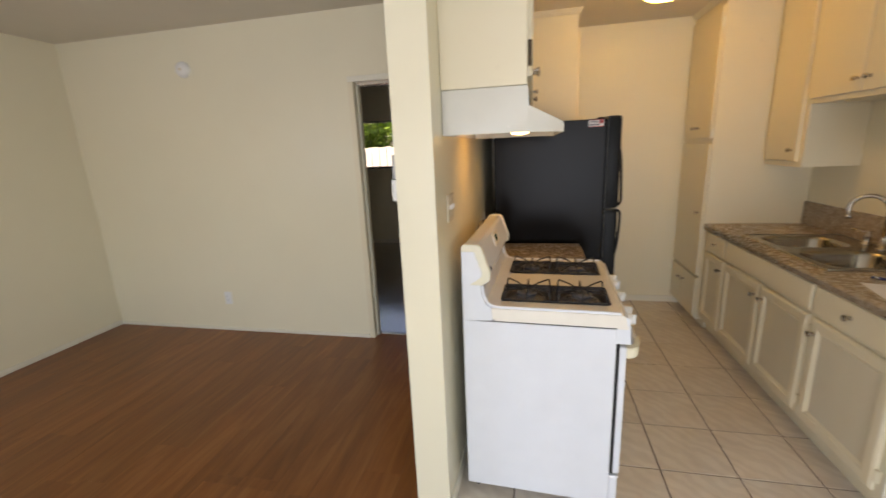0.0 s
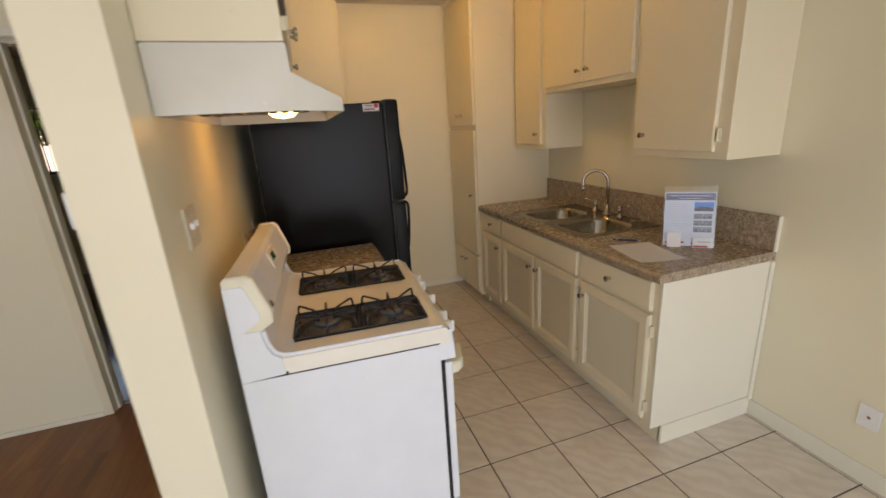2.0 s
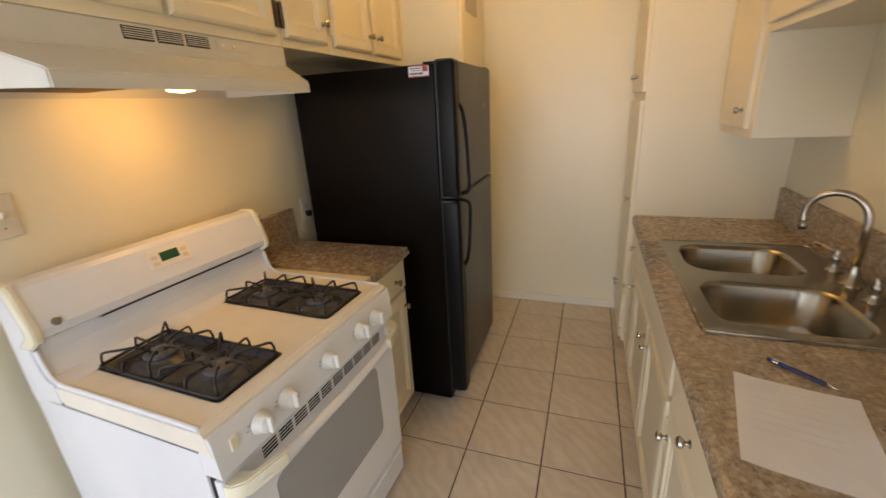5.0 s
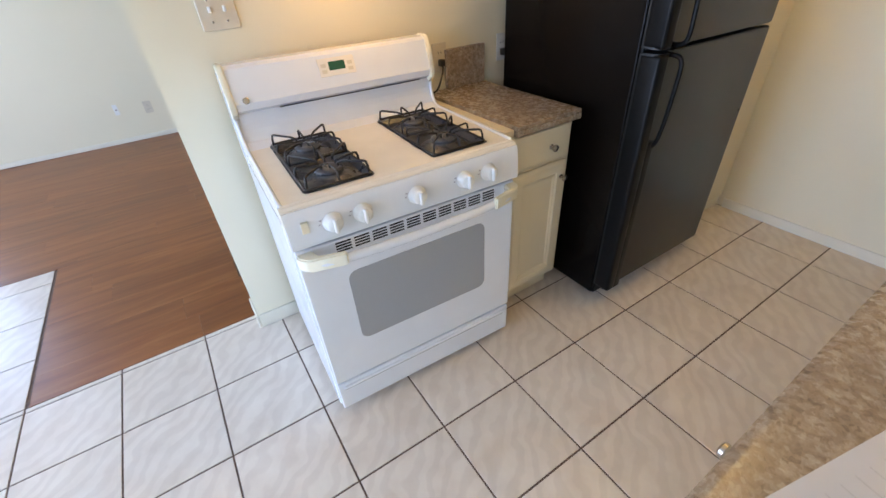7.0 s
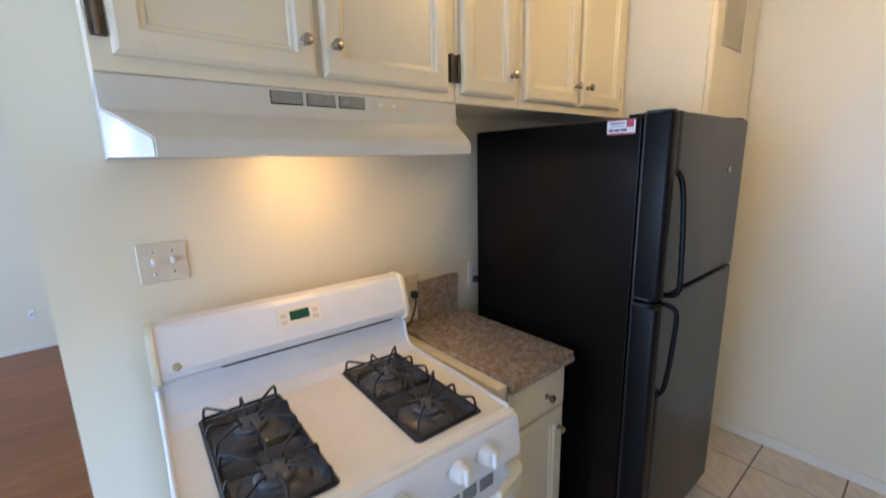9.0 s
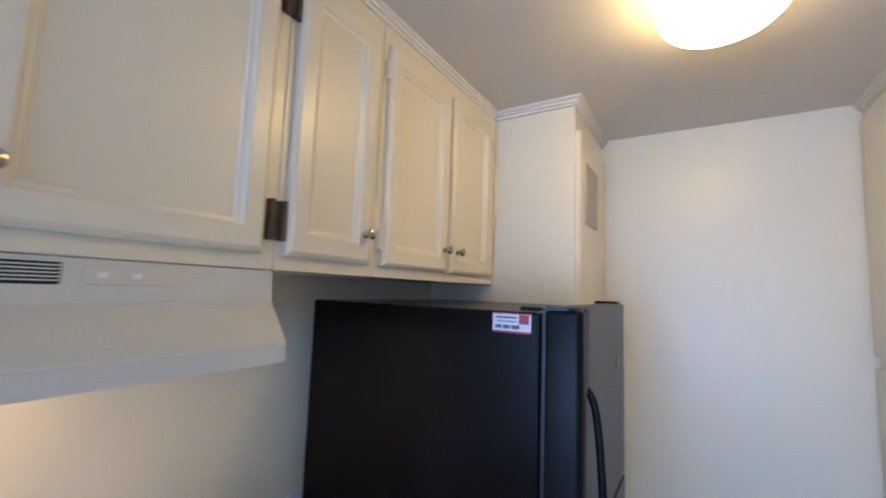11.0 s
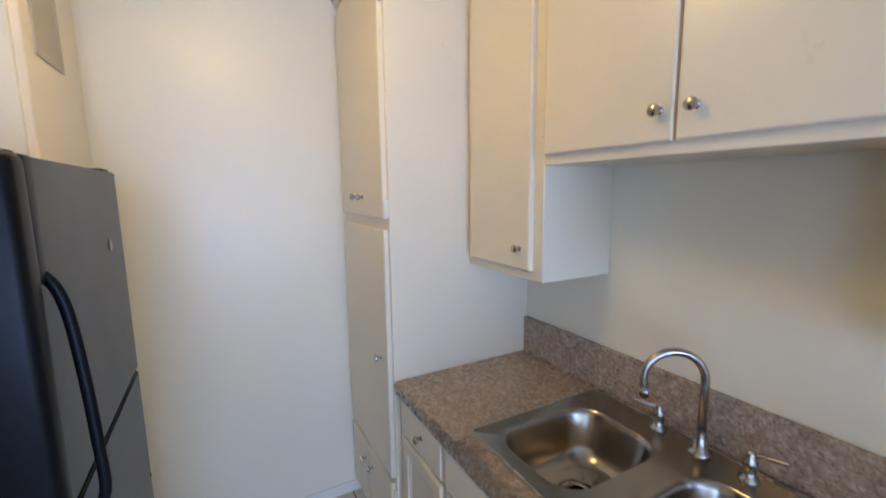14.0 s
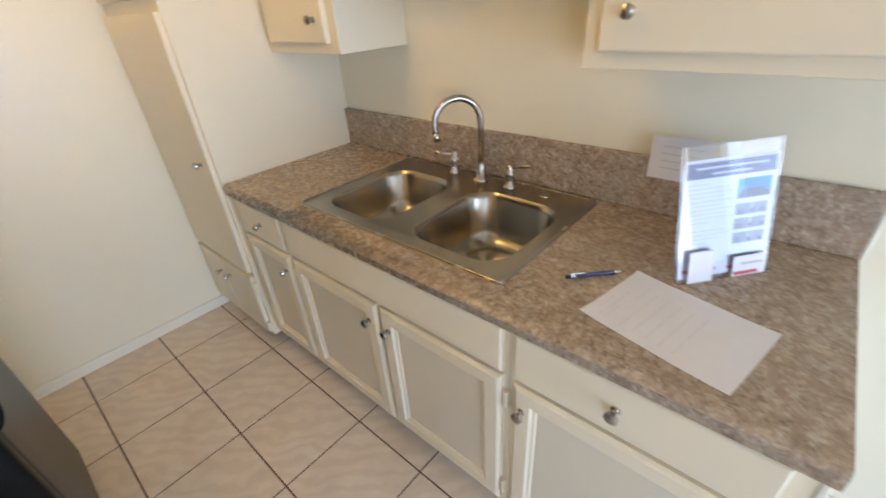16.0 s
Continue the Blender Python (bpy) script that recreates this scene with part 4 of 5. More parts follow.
part("side_seam", boxes(((-0.304, Y0 - 0.0006, 0.846), (0.30, Y0 + 0.002, 0.850)), ((-0.181, Y0 - 0.0010, 0.846), (-0.173, Y0 + 0.004, 0.858))), SLOTSHADE, stove)
for fx in (-0.266, 0.27):
    for fy in (Y0 + 0.05, Y1 - 0.05):
        part("foot", lathe(bmesh.new(), [(0.018, 0.0), (0.018, 0.012), (0.010, 0.014), (0.010, 0.04)], (fx, fy, 0.0), "z", 14), RUBBER, stove)

stove.location.x, stove.rotation_euler.z = -0.026, radians(-2.4)     # stands a little askew

# ---------- small base cabinet and counter beside the stove ----------
scab = thing("base_cabinet", (-0.06, 2.4, 0), "narrow cream base cabinet between stove and refrigerator", "cabinet")
part("body", boxes(((P1 + 0.001, 2.222, 0.1), (0.205, 2.575, 0.866), 0.002, 1)), CAB, scab)
part("toe_kick", boxes(((P1 + 0.001, 2.222, 0.0), (0.150, 2.575, 0.1))), CAB, scab)
part("side_strip", boxes(((P1 + 0.001, 2.222, 0.8665), (0.212, 2.2645, 0.893), 0.003)), CAB, scab)
d = part("drawer_front", stepped(bmesh.new(), 0.205, 1, 2.262, 2.552, 0.725, 0.86, FLAT), CAB, scab)
knob(d, 0.224, 2.45, 0.785, 1)
cab_door(scab, 0.205, 2.262, 2.552, 0.12, 0.705, 1, FRAMED, (2.525, 0.635), 2.254, (0.19, 0.6), BRASSDARK)
stop_ = thing("small_worktop", (-0.06, 2.4, 0.867), "brown speckled laminate counter with a short backsplash", "countertop")
bm = boxes(((P1 + 0.001, 2.266, 0.867), (0.242, 2.592, 0.906)))
bmesh.ops.bevel(bm, geom=[e for e in bm.edges if all(v.co.x > 0.24 for v in e.verts)], offset=0.012, segments=4, affect="EDGES")
part("slab", bm, STONE, stop_, "", 30)
part("backsplash", boxes(((P1 + 0.001, 2.371, 0.906), (P1 + 0.02, 2.591, 1.076), 0.004)), STONE, stop_)


def outlet(name, base, axis, material, label, category, w=0.072, h=0.116, kind="duplex", plug=False):
    """A wall plate; axis is the way it looks."""
    o = thing(name, base, label, category)
    b = Vector(base)

    def slab(u0, v0, u1, v1, d0, d1, bev=0.0015):
        if axis[-1] == "x":
            s = 1 if axis == "x" else -1
            return ((b.x + min(s * d0, s * d1), b.y + u0, b.z + v0), (b.x + max(s * d0, s * d1), b.y + u1, b.z + v1), bev, 1)
        return ((b.x + u0, b.y - max(d0, d1), b.z + v0), (b.x + u1, b.y - min(d0, d1), b.z + v1), bev, 1)
    part("plate", boxes(slab(-w / 2, -h / 2, w / 2, h / 2, 0.0005, 0.0065, 0.002)), material, o)
    if kind == "duplex":
        for s in (-1, 1):
            f = part("socket", boxes(slab(-0.017, s * 0.0195 - 0.0145, 0.017, s * 0.0195 + 0.0145, 0.005, 0.0085)), material, o)
            part("socket_slots", boxes(slab(-0.008, s * 0.0195 - 0.003, -0.0055, s * 0.0195 + 0.006, 0.007, 0.0089, 0), slab(0.0055, s * 0.0195 - 0.003, 0.008, s * 0.0195 + 0.006, 0.007, 0.0089, 0)), SLOTSHADE, f)
    elif kind == "toggles":
        for u in (-0.023, 0.023):
            part("toggle", boxes(slab(u - 0.005, -0.004, u + 0.005, 0.014, 0.004, 0.017, 0.002)), WHITEPL, o)
            for v in (-0.031, 0.031):
                part("screw", boxes(slab(u - 0.003, v - 0.003, u + 0.003, v + 0.003, 0.005, 0.0075, 0.001)), NICKEL, o)
    elif kind == "jack":
        part("jack", boxes(slab(-0.006, -0.006, 0.006, 0.006, 0.005, 0.009, 0.002)), NICKEL, o)
    if plug:
        part("plug", boxes(slab(-0.013, -0.035, 0.013, -0.006, 0.008, 0.034, 0.004)), RUBBER, o, "black plug")
    return o


outlet("light_switch_plate", (P1, 1.498, 1.312), "x", PLATE, "almond plastic double light switch plate", "light switch", 0.118, 0.112, "toggles")
outlet("wall_outlet", (P1, 2.345, 1.046), "x", PLATE, "almond wall outlet with a black plug", "outlet", 0.075, 0.12, "duplex", True)
outlet("wall_outlet", (P1, 2.704, 1.042), "x", WHITEPL, "white wall outlet with a black plug beside the refrigerator", "outlet", 0.06, 0.12, "duplex", True)
outlet("wall_outlet", (EAST, 1.037, 0.300), "-x", WHITEPL, "white cable outlet plate low on the wall", "outlet", 0.072, 0.10, "jack")
outlet("wall_outlet", (-2.768, NORTH, 0.316), "-y", WHITEPL, "white outlet low on the living room wall", "outlet")
outlet("wall_outlet", (WEST, 1.04, 0.306), "x", PLATE, "outlet low on the outer living room wall", "outlet")
outlet("wall_outlet", (WEST, 0.765, 0.33), "x", WHITEPL, "narrow cable plate low on the outer wall", "outlet", 0.04, 0.10, "jack")

# ---------- refrigerator ----------
RY0, RY1, RZ = 2.655, 3.422, 1.702
fridge = thing("refrigerator", (0.05, 3.02, 0), "black top-freezer refrigerator with two closed doors", "refrigerator")
part("body", boxes(((-0.318, RY0, 0.03), (0.383, RY1, RZ - 0.015), 0.006)), BLACKSIDE, fridge)
part("gasket", boxes(((0.377, RY0 + 0.012, 0.08), (0.391, RY1 - 0.012, RZ - 0.015))), GASKET, fridge)
part("base_grille", boxes(((0.30, RY0 + 0.02, 0.02), (0.386, RY1 - 0.02, 0.085), 0.003)), BLACKPLASTIC, fridge)


def fridge_door(name, z0, z1, label):
    bm = bmesh.new()
    outline = [(0.39, RY0 - 0.002), (0.438, RY0 - 0.002), (0.457, RY0 + 0.006), (0.465, RY0 + 0.022), (0.465, RY0 + 0.050), (0.457, RY0 + 0.060), (0.447, RY0 + 0.066), (0.447, RY1 - 0.016), (0.441, RY1 - 0.004), (0.431, RY1), (0.39, RY1)]
    prism(bm, outline, z0, z1, "z")
    bmesh.ops.bevel(bm, geom=[e for e in bm.edges if abs(e.verts[0].co.z - e.verts[1].co.z) < 1e-5], offset=0.004, segments=2, affect="EDGES")
    return part(name, bm, BLACKDOOR, fridge, label, 35)


fd = fridge_door("freezer_door", 1.127, RZ, "dark enamelled freezer door")
rd = fridge_door("fridge_door", 0.09, 1.115, "dark enamelled lower door")
HY = RY0 + 0.042
for parent, zs in ((fd, (1.535, 1.50, 1.42, 1.25, 1.150, 1.136)), (rd, (1.106, 1.092, 1.00, 0.87, 0.805, 0.775))):
    xs_ = (0.456, 0.478, 0.490, 0.499, 0.496, 0.444) if parent is fd else (0.444, 0.496, 0.499, 0.490, 0.478, 0.456)
    bm = tube(bmesh.new(), curve_points([(x, HY + 0.012, z) for x, z in zip(xs_, zs)], 5), 0.0085, 12)
    for v in bm.verts:
        v.co.y = HY + 0.034 + (v.co.y - HY - 0.012) * 0.75
    part("handle", bm, BLACKPLASTIC, parent, "black bar handle", 60)
    flange0, flange1 = (1.515, RZ - 0.003) if parent is fd else (0.093, 0.805)
    part("handle_flange", boxes(((0.440, RY0 + 0.046, flange0), (0.4685, RY0 + 0.086, flange1), 0.005, 3)), BLACKPLASTIC, parent, "black plastic strip running into the handle", 40)
    trim0, trim1 = ((1.129, RZ - 0.002) if parent is fd else (0.092, 1.113))
    part("handle_strip", boxes(((0.3905, RY0 - 0.005, trim0), (0.472, RY0 + 0.050, trim1), 0.014, 4)), BLACKPLASTIC, parent, "black plastic handle column", 40)
for hz, parent in ((1.625, fd),):
    part("round_badge", lathe(bmesh.new(), [(0.015, 0.0), (0.015, 0.003), (0.011, 0.0045), (0, 0.0045)], (0.447, RY1 - 0.176, 1.516), "x", 18), NICKEL, fd, "bright round badge")
part("screw_cap", lathe(bmesh.new(), [(0.005, 0.0), (0.004, 0.003), (0, 0.003)], (0.447, RY1 - 0.03, 0.78), "x", 12), BLACKPLASTIC, rd)
part("hinge_cover", boxes(((0.36, RY1 - 0.09, RZ - 0.013), (0.436, RY1 - 0.02, RZ + 0.008), 0.004)), BLACKPLASTIC, fridge)
part("top_cap", boxes(((0.33, RY0 + 0.02, RZ - 0.013), (0.376, RY0 + 0.05, RZ - 0.004), 0.003)), BLACKPLASTIC, fridge)
for fy in (RY0 + 0.06, RY1 - 0.06):
    part("foot", lathe(bmesh.new(), [(0.02, 0.0), (0.02, 0.015), (0.012, 0.018), (0.012, 0.04)], (0.34, fy, 0.0), "z", 12), RUBBER, fridge)
    part("foot", lathe(bmesh.new(), [(0.02, 0.0), (0.02, 0.015), (0.012, 0.018), (0.012, 0.04)], (-0.28, fy, 0.0), "z", 12), RUBBER, fridge)
st = thing("rental_sticker", (0.3199, RY0, 1.6542), "small white sticker with red edge and dark print", "sticker")


def bars(name, parent, items, material, y0, y1):
    return part(name, boxes(*[((a, y0, c), (b, y1, d)) for a, b, c, d in items]), material, parent)


bars("sheet", st, [(0.2740, 0.3642, 1.6398, 1.6830)], PAPER, RY0 - 0.0012, RY0 - 0.0002)
bars("red_edge", st, [(0.2740, 0.3642, 1.6400, 1.6438), (0.2740, 0.3642, 1.6806, 1.6828)], REDINK, RY0 - 0.0016, RY0 - 0.001)
bars("logo", st, [(0.3363, 0.3593, 1.6598, 1.6798)], REDINK, RY0 - 0.0016, RY0 - 0.001)
bars("logo_mark", st, [(0.3421, 0.3462, 1.6638, 1.6766), (0.3494, 0.3535, 1.6630, 1.6702)], INKDARK, RY0 - 0.002, RY0 - 0.0014)
bars("print", st, [(0.2822, 0.3314, 1.6710, 1.6750), (0.2855, 0.3298, 1.6638, 1.6658), (0.2806, 0.2953, 1.6486, 1.6566), (0.2986, 0.3150, 1.6486, 1.6566), (0.3183, 0.3380, 1.6486, 1.6566)], INKDARK, RY0 - 0.0016, RY0 - 0.001)

# ---------- ceiling light ----------
cl = thing("ceiling_light", (0.740, 2.945, CK), "round flush ceiling light with lit frosted glass", "ceiling light")
part("base", lathe(bmesh.new(), [(0.0, 0.0), (0.135, 0.0), (0.135, 0.018), (0.128, 0.024), (0.0, 0.024)], (0.740, 2.945, CK), (Vector((1, 0, 0)), Vector((0, 1, 0)), Vector((0, 0, -1))), 40), WHITEPL, cl)
part("glass_shade", lathe(bmesh.new(), [(0.122, 0.022), (0.138, 0.032), (0.145, 0.055), (0.145, 0.080), (0.137, 0.104), (0.118, 0.122), (0.08, 0.135), (0.04, 0.141), (0.0, 0.142)], (0.740, 2.945, CK), (Vector((1, 0, 0)), Vector((0, 1, 0)), Vector((0, 0, -1))), 40), LAMPGLASS, cl, "lit frosted glass shade", 60)

# ---------- smoke alarm and wall phone in the living room ----------
sm = thing("smoke_alarm", (-2.815, NORTH, 2.256), "round white smoke alarm on the living room wall", "smoke alarm")
part("housing", lathe(bmesh.new(), [(0.062, 0.0), (0.062, 0.012), (0.055, 0.028), (0.035, 0.036), (0, 0.037)], (-2.815, NORTH, 2.256), "-y", 28), WHITEPL, sm, "", 40)
part("test_button", lathe(bmesh.new(), [(0.012, 0.035), (0.012, 0.040), (0, 0.041)], (-2.815, NORTH, 2.256), "-y", 16), PLATE, sm)
ph = thing("wall_intercom", (P0, 1.40, 1.45), "grey and white wall-mounted handset unit on the partition", "intercom")
part("back_box", boxes(((P0 - 0.045, 1.345, 1.445), (P0 - 0.0005, 1.445, 1.535), 0.006)), plain("grey_plastic", (0.42, 0.42, 0.42), 0.4), ph, "grey upper housing")
part("front_box", boxes(((P0 - 0.052, 1.345, 1.360), (P0 - 0.0005, 1.445, 1.444), 0.006)), WHITEPL, ph, "white lower housing")

# ---------- things on the worktop ----------
ZC = CT1 + 0.0008
sheet = thing("paper_sheet", (1.454, 1.769, ZC), "white paper sheet with faint print on the worktop", "paper")
qs = [Vector(p) for p in ((1.364, 1.928, ZC), (1.580, 1.880, ZC), (1.518, 1.594, ZC), (1.302, 1.642, ZC))]


def sheet_grid(q, n, lift):
    bm = bmesh.new()
    vs = {}
    for i in range(n + 1):
        for j in range(n + 1):
            u, v = i / n, j / n
            p = q[0] * (1 - u) * (1 - v) + q[1] * u * (1 - v) + q[2] * u * v + q[3] * (1 - u) * v
            p.z += lift * max(0, (abs(u - 0.5) + abs(v - 0.5) - 0.7)) ** 2 * 6
            vs[i, j] = bm.verts.new(p)
    for i in range(n):
        for j in range(n):
            bm.faces.new((vs[i, j], vs[i + 1, j], vs[i + 1, j + 1], vs[i, j + 1]))
    r = bmesh.ops.extrude_face_region(bm, geom=list(bm.faces))
    bmesh.ops.translate(bm, verts=[v for v in r["geom"] if isinstance(v, bmesh.types.BMVert)], vec=(0, 0, 0.0006))
    bmesh.ops.recalc_face_normals(bm, faces=bm.faces)
    return bm


part("sheet", sheet_grid(qs, 8, 0.006), PAPER, sheet, "", 60)
bm = bmesh.new()
for k, (u0, u1) in enumerate(((0.1, 0.45), (0.1, 0.6), (0.1, 0.35), (0.55, 0.8), (0.1, 0.75), (0.1, 0.75), (0.1, 0.75), (0.1, 0.75), (0.1, 0.75))):
    v0 = (0.06, 0.11, 0.15, 0.19, 0.27, 0.36, 0.45, 0.54, 0.63)[k]
    c = [qs[0] * (1 - u) * (1 - v) + qs[1] * u * (1 - v) + qs[2] * u * v + qs[3] * (1 - u) * v for u, v in ((u0, v0), (u1, v0), (u1, v0 + 0.008), (u0, v0 + 0.008))]
    bm.faces.new([bm.verts.new(p + Vector((0, 0, 0.0011))) for p in c])
part("print", bm, plain("faint_ink", (0.65, 0.635, 0.645), 0.7, bumpy=0), sheet, "faint grey print lines")

pen = thing("pen", (1.52, 1.963, ZC), "navy blue ballpoint pen with silver tip", "pen")
pa, pb = Vector((1.455, 2.004, ZC + 0.0052)), Vector((1.565, 1.896, ZC + 0.0052))
pd = (pb - pa).normalized()
part("barrel", tube(bmesh.new(), [pa, pa + pd * 0.01, pa + pd * 0.115, pa + pd * 0.118], [0.0040, 0.0050, 0.0050, 0.0044], 12), PENBLUE, pen, "", 50)
part("tip", tube(bmesh.new(), [pa + pd * 0.118, pa + pd * 0.130, pa + pd * 0.142], [0.0044, 0.003, 0.0008], 12), CHROME, pen, "", 50)
part("clip", tube(bmesh.new(), [pa + pd * 0.004 + Vector((0, 0, 0.0062)), pa + pd * 0.045 + Vector((0, 0, 0.0062))], 0.0014, 6), CHROME, pen)
part("grip_band", tube(bmesh.new(), [pa + pd * 0.012, pa + pd * 0.024], 0.0053, 12), NICKEL, pen)

# acrylic stand with flyers
A, B = Vector((1.580, 1.800, ZC)), Vector((1.762, 1.652, ZC))
along = (B - A).normalized()
back = Vector((-along.y, along.x, 0)) if (-along.y) > 0 else Vector((along.y, -along.x, 0))
WID = (B - A).length
lean = (back * 0.068 + Vector((0, 0, 0.285))).normalized()
nrm = along.cross(lean).normalized()
if nrm.dot(back) > 0:
    nrm = -nrm


def slab(u0, u1, v0, v1, d0, d1, base=None, upv=None, outv=None):
    """A thin block on the stand's slanted front: u along it, v up the slope, d out of it."""
    o, uv, nv = base or A, upv or lean, outv or nrm
    bm = bmesh.new()
    vs = [bm.verts.new(o + along * u + uv * v + nv * d) for d in (d0, d1) for u, v in ((u0, v0), (u1, v0), (u1, v1), (u0, v1))]
    for q in ((0, 1, 2, 3), (7, 6, 5, 4), (0, 4, 5, 1), (1, 5, 6, 2), (2, 6, 7, 3), (3, 7, 4, 0)):
        bm.faces.new([vs[k] for k in q])
    bmesh.ops.recalc_face_normals(bm, faces=bm.faces)
    return bm


def slabs(items, d0, d1, **kw):
    bm = bmesh.new()
    for it in items:
        tmp = slab(*it, d0, d1, **kw)
        me = bpy.data.meshes.new("tmp")
        tmp.to_mesh(me)
        tmp.free()
        bm.from_mesh(me)
        bpy.data.meshes.remove(me)
    return bm


stand = thing("flyer_stand", tuple(A + along * WID / 2), "clear acrylic flyer stand on the worktop", "sign holder")
fr = part("front_sheet", slab(0.0, WID, 0.004, 0.302, 0.003, 0.005), ACRYLIC, stand)
part("back_sheet", slab(0.0, WID, 0.004, 0.302, -0.004, -0.002), ACRYLIC, stand)
part("foot", slab(0.0, WID, 0.0, 0.003, -0.075, 0.012), ACRYLIC, stand)
for u in (0.0, WID - 0.002):
    part("side_edge", slab(u, u + 0.002, 0.004, 0.302, -0.002, 0.003), ACRYLIC, stand)
for sheet_part in stand.children:
    sheet_part.visible_shadow = False
flyer = thing("flyer", tuple(A + along * WID / 2 + Vector((0, 0, 0.006))), "printed white property flyer with small photos", "flyer")
pg = part("page", slab(0.006, WID - 0.006, 0.006, 0.272, -0.001, 0.0008), FLYERPAPER, flyer)
W2 = WID
part("header", slabs([(0.010, W2 - 0.010, 0.232, 0.266)], 0.0008, 0.0011), INKBLUE, flyer, "dark blue title bar")
part("subtitle", slabs([(0.03, W2 - 0.03, 0.252, 0.256), (0.07, W2 - 0.07, 0.239, 0.243)], 0.0011, 0.0014), INK, flyer)
part("text_lines", slabs([(0.016, 0.016 + w, 0.2188 - k * 0.0095, 0.2208 - k * 0.0095) for k, w in enumerate((0.05, 0.10, 0.11, 0.095, 0.11, 0.08, 0.11, 0.10, 0.11, 0.06, 0.0, 0.10, 0.11, 0.09, 0.05)) if w], 0.0008, 0.0012), INK, flyer)
part("photo_sky", slabs([(0.136, W2 - 0.016, 0.185, 0.222)], 0.0008, 0.0012), SKYINK, flyer, "blue sky photo")
part("photo_house", slabs([(0.136, W2 - 0.016, 0.178, 0.192), (0.15, W2 - 0.03, 0.19, 0.200)], 0.0009, 0.0014), INKDARK, flyer)
PHOTO = plain("photo_grey_ink", (0.20, 0.21, 0.24), 0.5, bumpy=0)
part("photos", slabs([(0.136 + (k % 2) * 0.041, 0.174 + (k % 2) * 0.041, 0.140 - (k // 2) * 0.033, 0.166 - (k // 2) * 0.033) for k in range(6)], 0.0008, 0.0012), PHOTO, flyer, "grey room photos")
part("photo_detail", slabs([(0.145 + (k % 3) * 0.027, 0.156 + (k % 3) * 0.027, 0.143 - (k // 3) * 0.033, 0.152 - (k // 3) * 0.033) for k in range(9)], 0.0012, 0.0015), INKDARK, flyer)
part("red_footer", slabs([(0.016, 0.10, 0.018, 0.027), (0.13, W2 - 0.016, 0.016, 0.022)], 0.0008, 0.0012), REDINK, flyer)
note = thing("paper_note", (EAST - 0.02, 1.91, 1.0), "white printed note leaning over the backsplash", "paper")
part("sheet", prism(bmesh.new(), ((EAST - 0.0240, 0.995), (EAST - 0.0232, 0.995), (EAST - 0.0202, 1.115), (EAST - 0.0210, 1.115)), 1.832, 1.990), PAPER, note)
part("print", boxes(*[((EAST - 0.0243 + k * 0.0005, 1.86, 1.026 + k * 0.02), (EAST - 0.0235 + k * 0.0005, 1.96, 1.030 + k * 0.02)) for k in range(4)]), FAINTINK, note)
for u, v, lab, red in ((0.022, 0.006, "plain white business card leaning on the stand", False), (0.135, 0.006, "white business card with a red band", True)):
    cb = A + along * u - back * 0.012
    card = thing("business_card", tuple(cb), lab, "card", "cards in front of the flyer")
    cup = (back * 0.012 + Vector((0, 0, 0.06))).normalized()
    hgt = 0.076 if not red else 0.05
    wd = 0.062 if not red else 0.085
    part("card", slab(0, wd, 0.001, hgt, 0.0, 0.0009, base=cb, upv=cup, outv=-back), PAPER, card)
    if red:
        part("red_band", slab(0.004, wd - 0.02, 0.004, 0.012, 0.0009, 0.0012, base=cb, upv=cup, outv=-back), REDINK, card)
        part("print", slab(0.02, wd - 0.01, 0.028, 0.033, 0.0009, 0.0012, base=cb, upv=cup, outv=-back), INK, card)

# ---------- bedroom window and what lies outside ----------
win = thing("window_1", (-2.23, FAR + 0.07, 1.27), "aluminium sliding window with two panes", "window", "", "structure")
WA, WB, W0, W1, WM = -3.25, -1.22, 1.27, 2.04, -2.235
ALU = plain("grey_aluminium", (0.20, 0.20, 0.20), 0.45, 0.6)
part("window_frame", boxes(((WA, FAR + 0.05, W0), (WB, FAR + 0.10, W0 + 0.035), 0.003), ((WA, FAR + 0.05, W1 - 0.03), (WB, FAR + 0.10, W1), 0.003), ((WA, FAR + 0.05, W0), (WA + 0.03, FAR + 0.10, W1), 0.003), ((WB - 0.03, FAR + 0.05, W0), (WB, FAR + 0.10, W1), 0.003)), ALU, win)
part("meeting_rail", boxes(((WM - 0.03, FAR + 0.04, W0 + 0.03), (WM + 0.03, FAR + 0.105, W1 - 0.025), 0.003)), ALU, win)
for a, b in ((WA + 0.03, WM - 0.03), (WM + 0.03, WB - 0.03)):
    pn = part("pane", boxes(((a, FAR + 0.072, W0 + 0.035), (b, FAR + 0.077, W1 - 0.03))), PANE, win)
    pn.visible_shadow = False
part("window_sill", boxes(((WA - 0.02, FAR - 0.02, W0 - 0.03), (WB + 0.02, FAR + 0.05, W0 - 0.001), 0.004)), TRIM, win)
barsg = thing("window_bars", (-2.23, FAR + 0.19, 1.25), "black iron security bars outside the bedroom window", "window grille")
for k in range(15):
    x = WA + 0.06 + k * 0.138
    part("bar", tube(bmesh.new(), [(x, FAR + 0.19, 1.22), (x, FAR + 0.19, 2.10)], 0.006, 8), BLACKPLASTIC, barsg)
for z in (1.22, 2.10):
    part("rail", boxes(((WA, FAR + 0.180, z - 0.012), (WB, FAR + 0.200, z + 0.012), 0.002, 1)), BLACKPLASTIC, barsg)
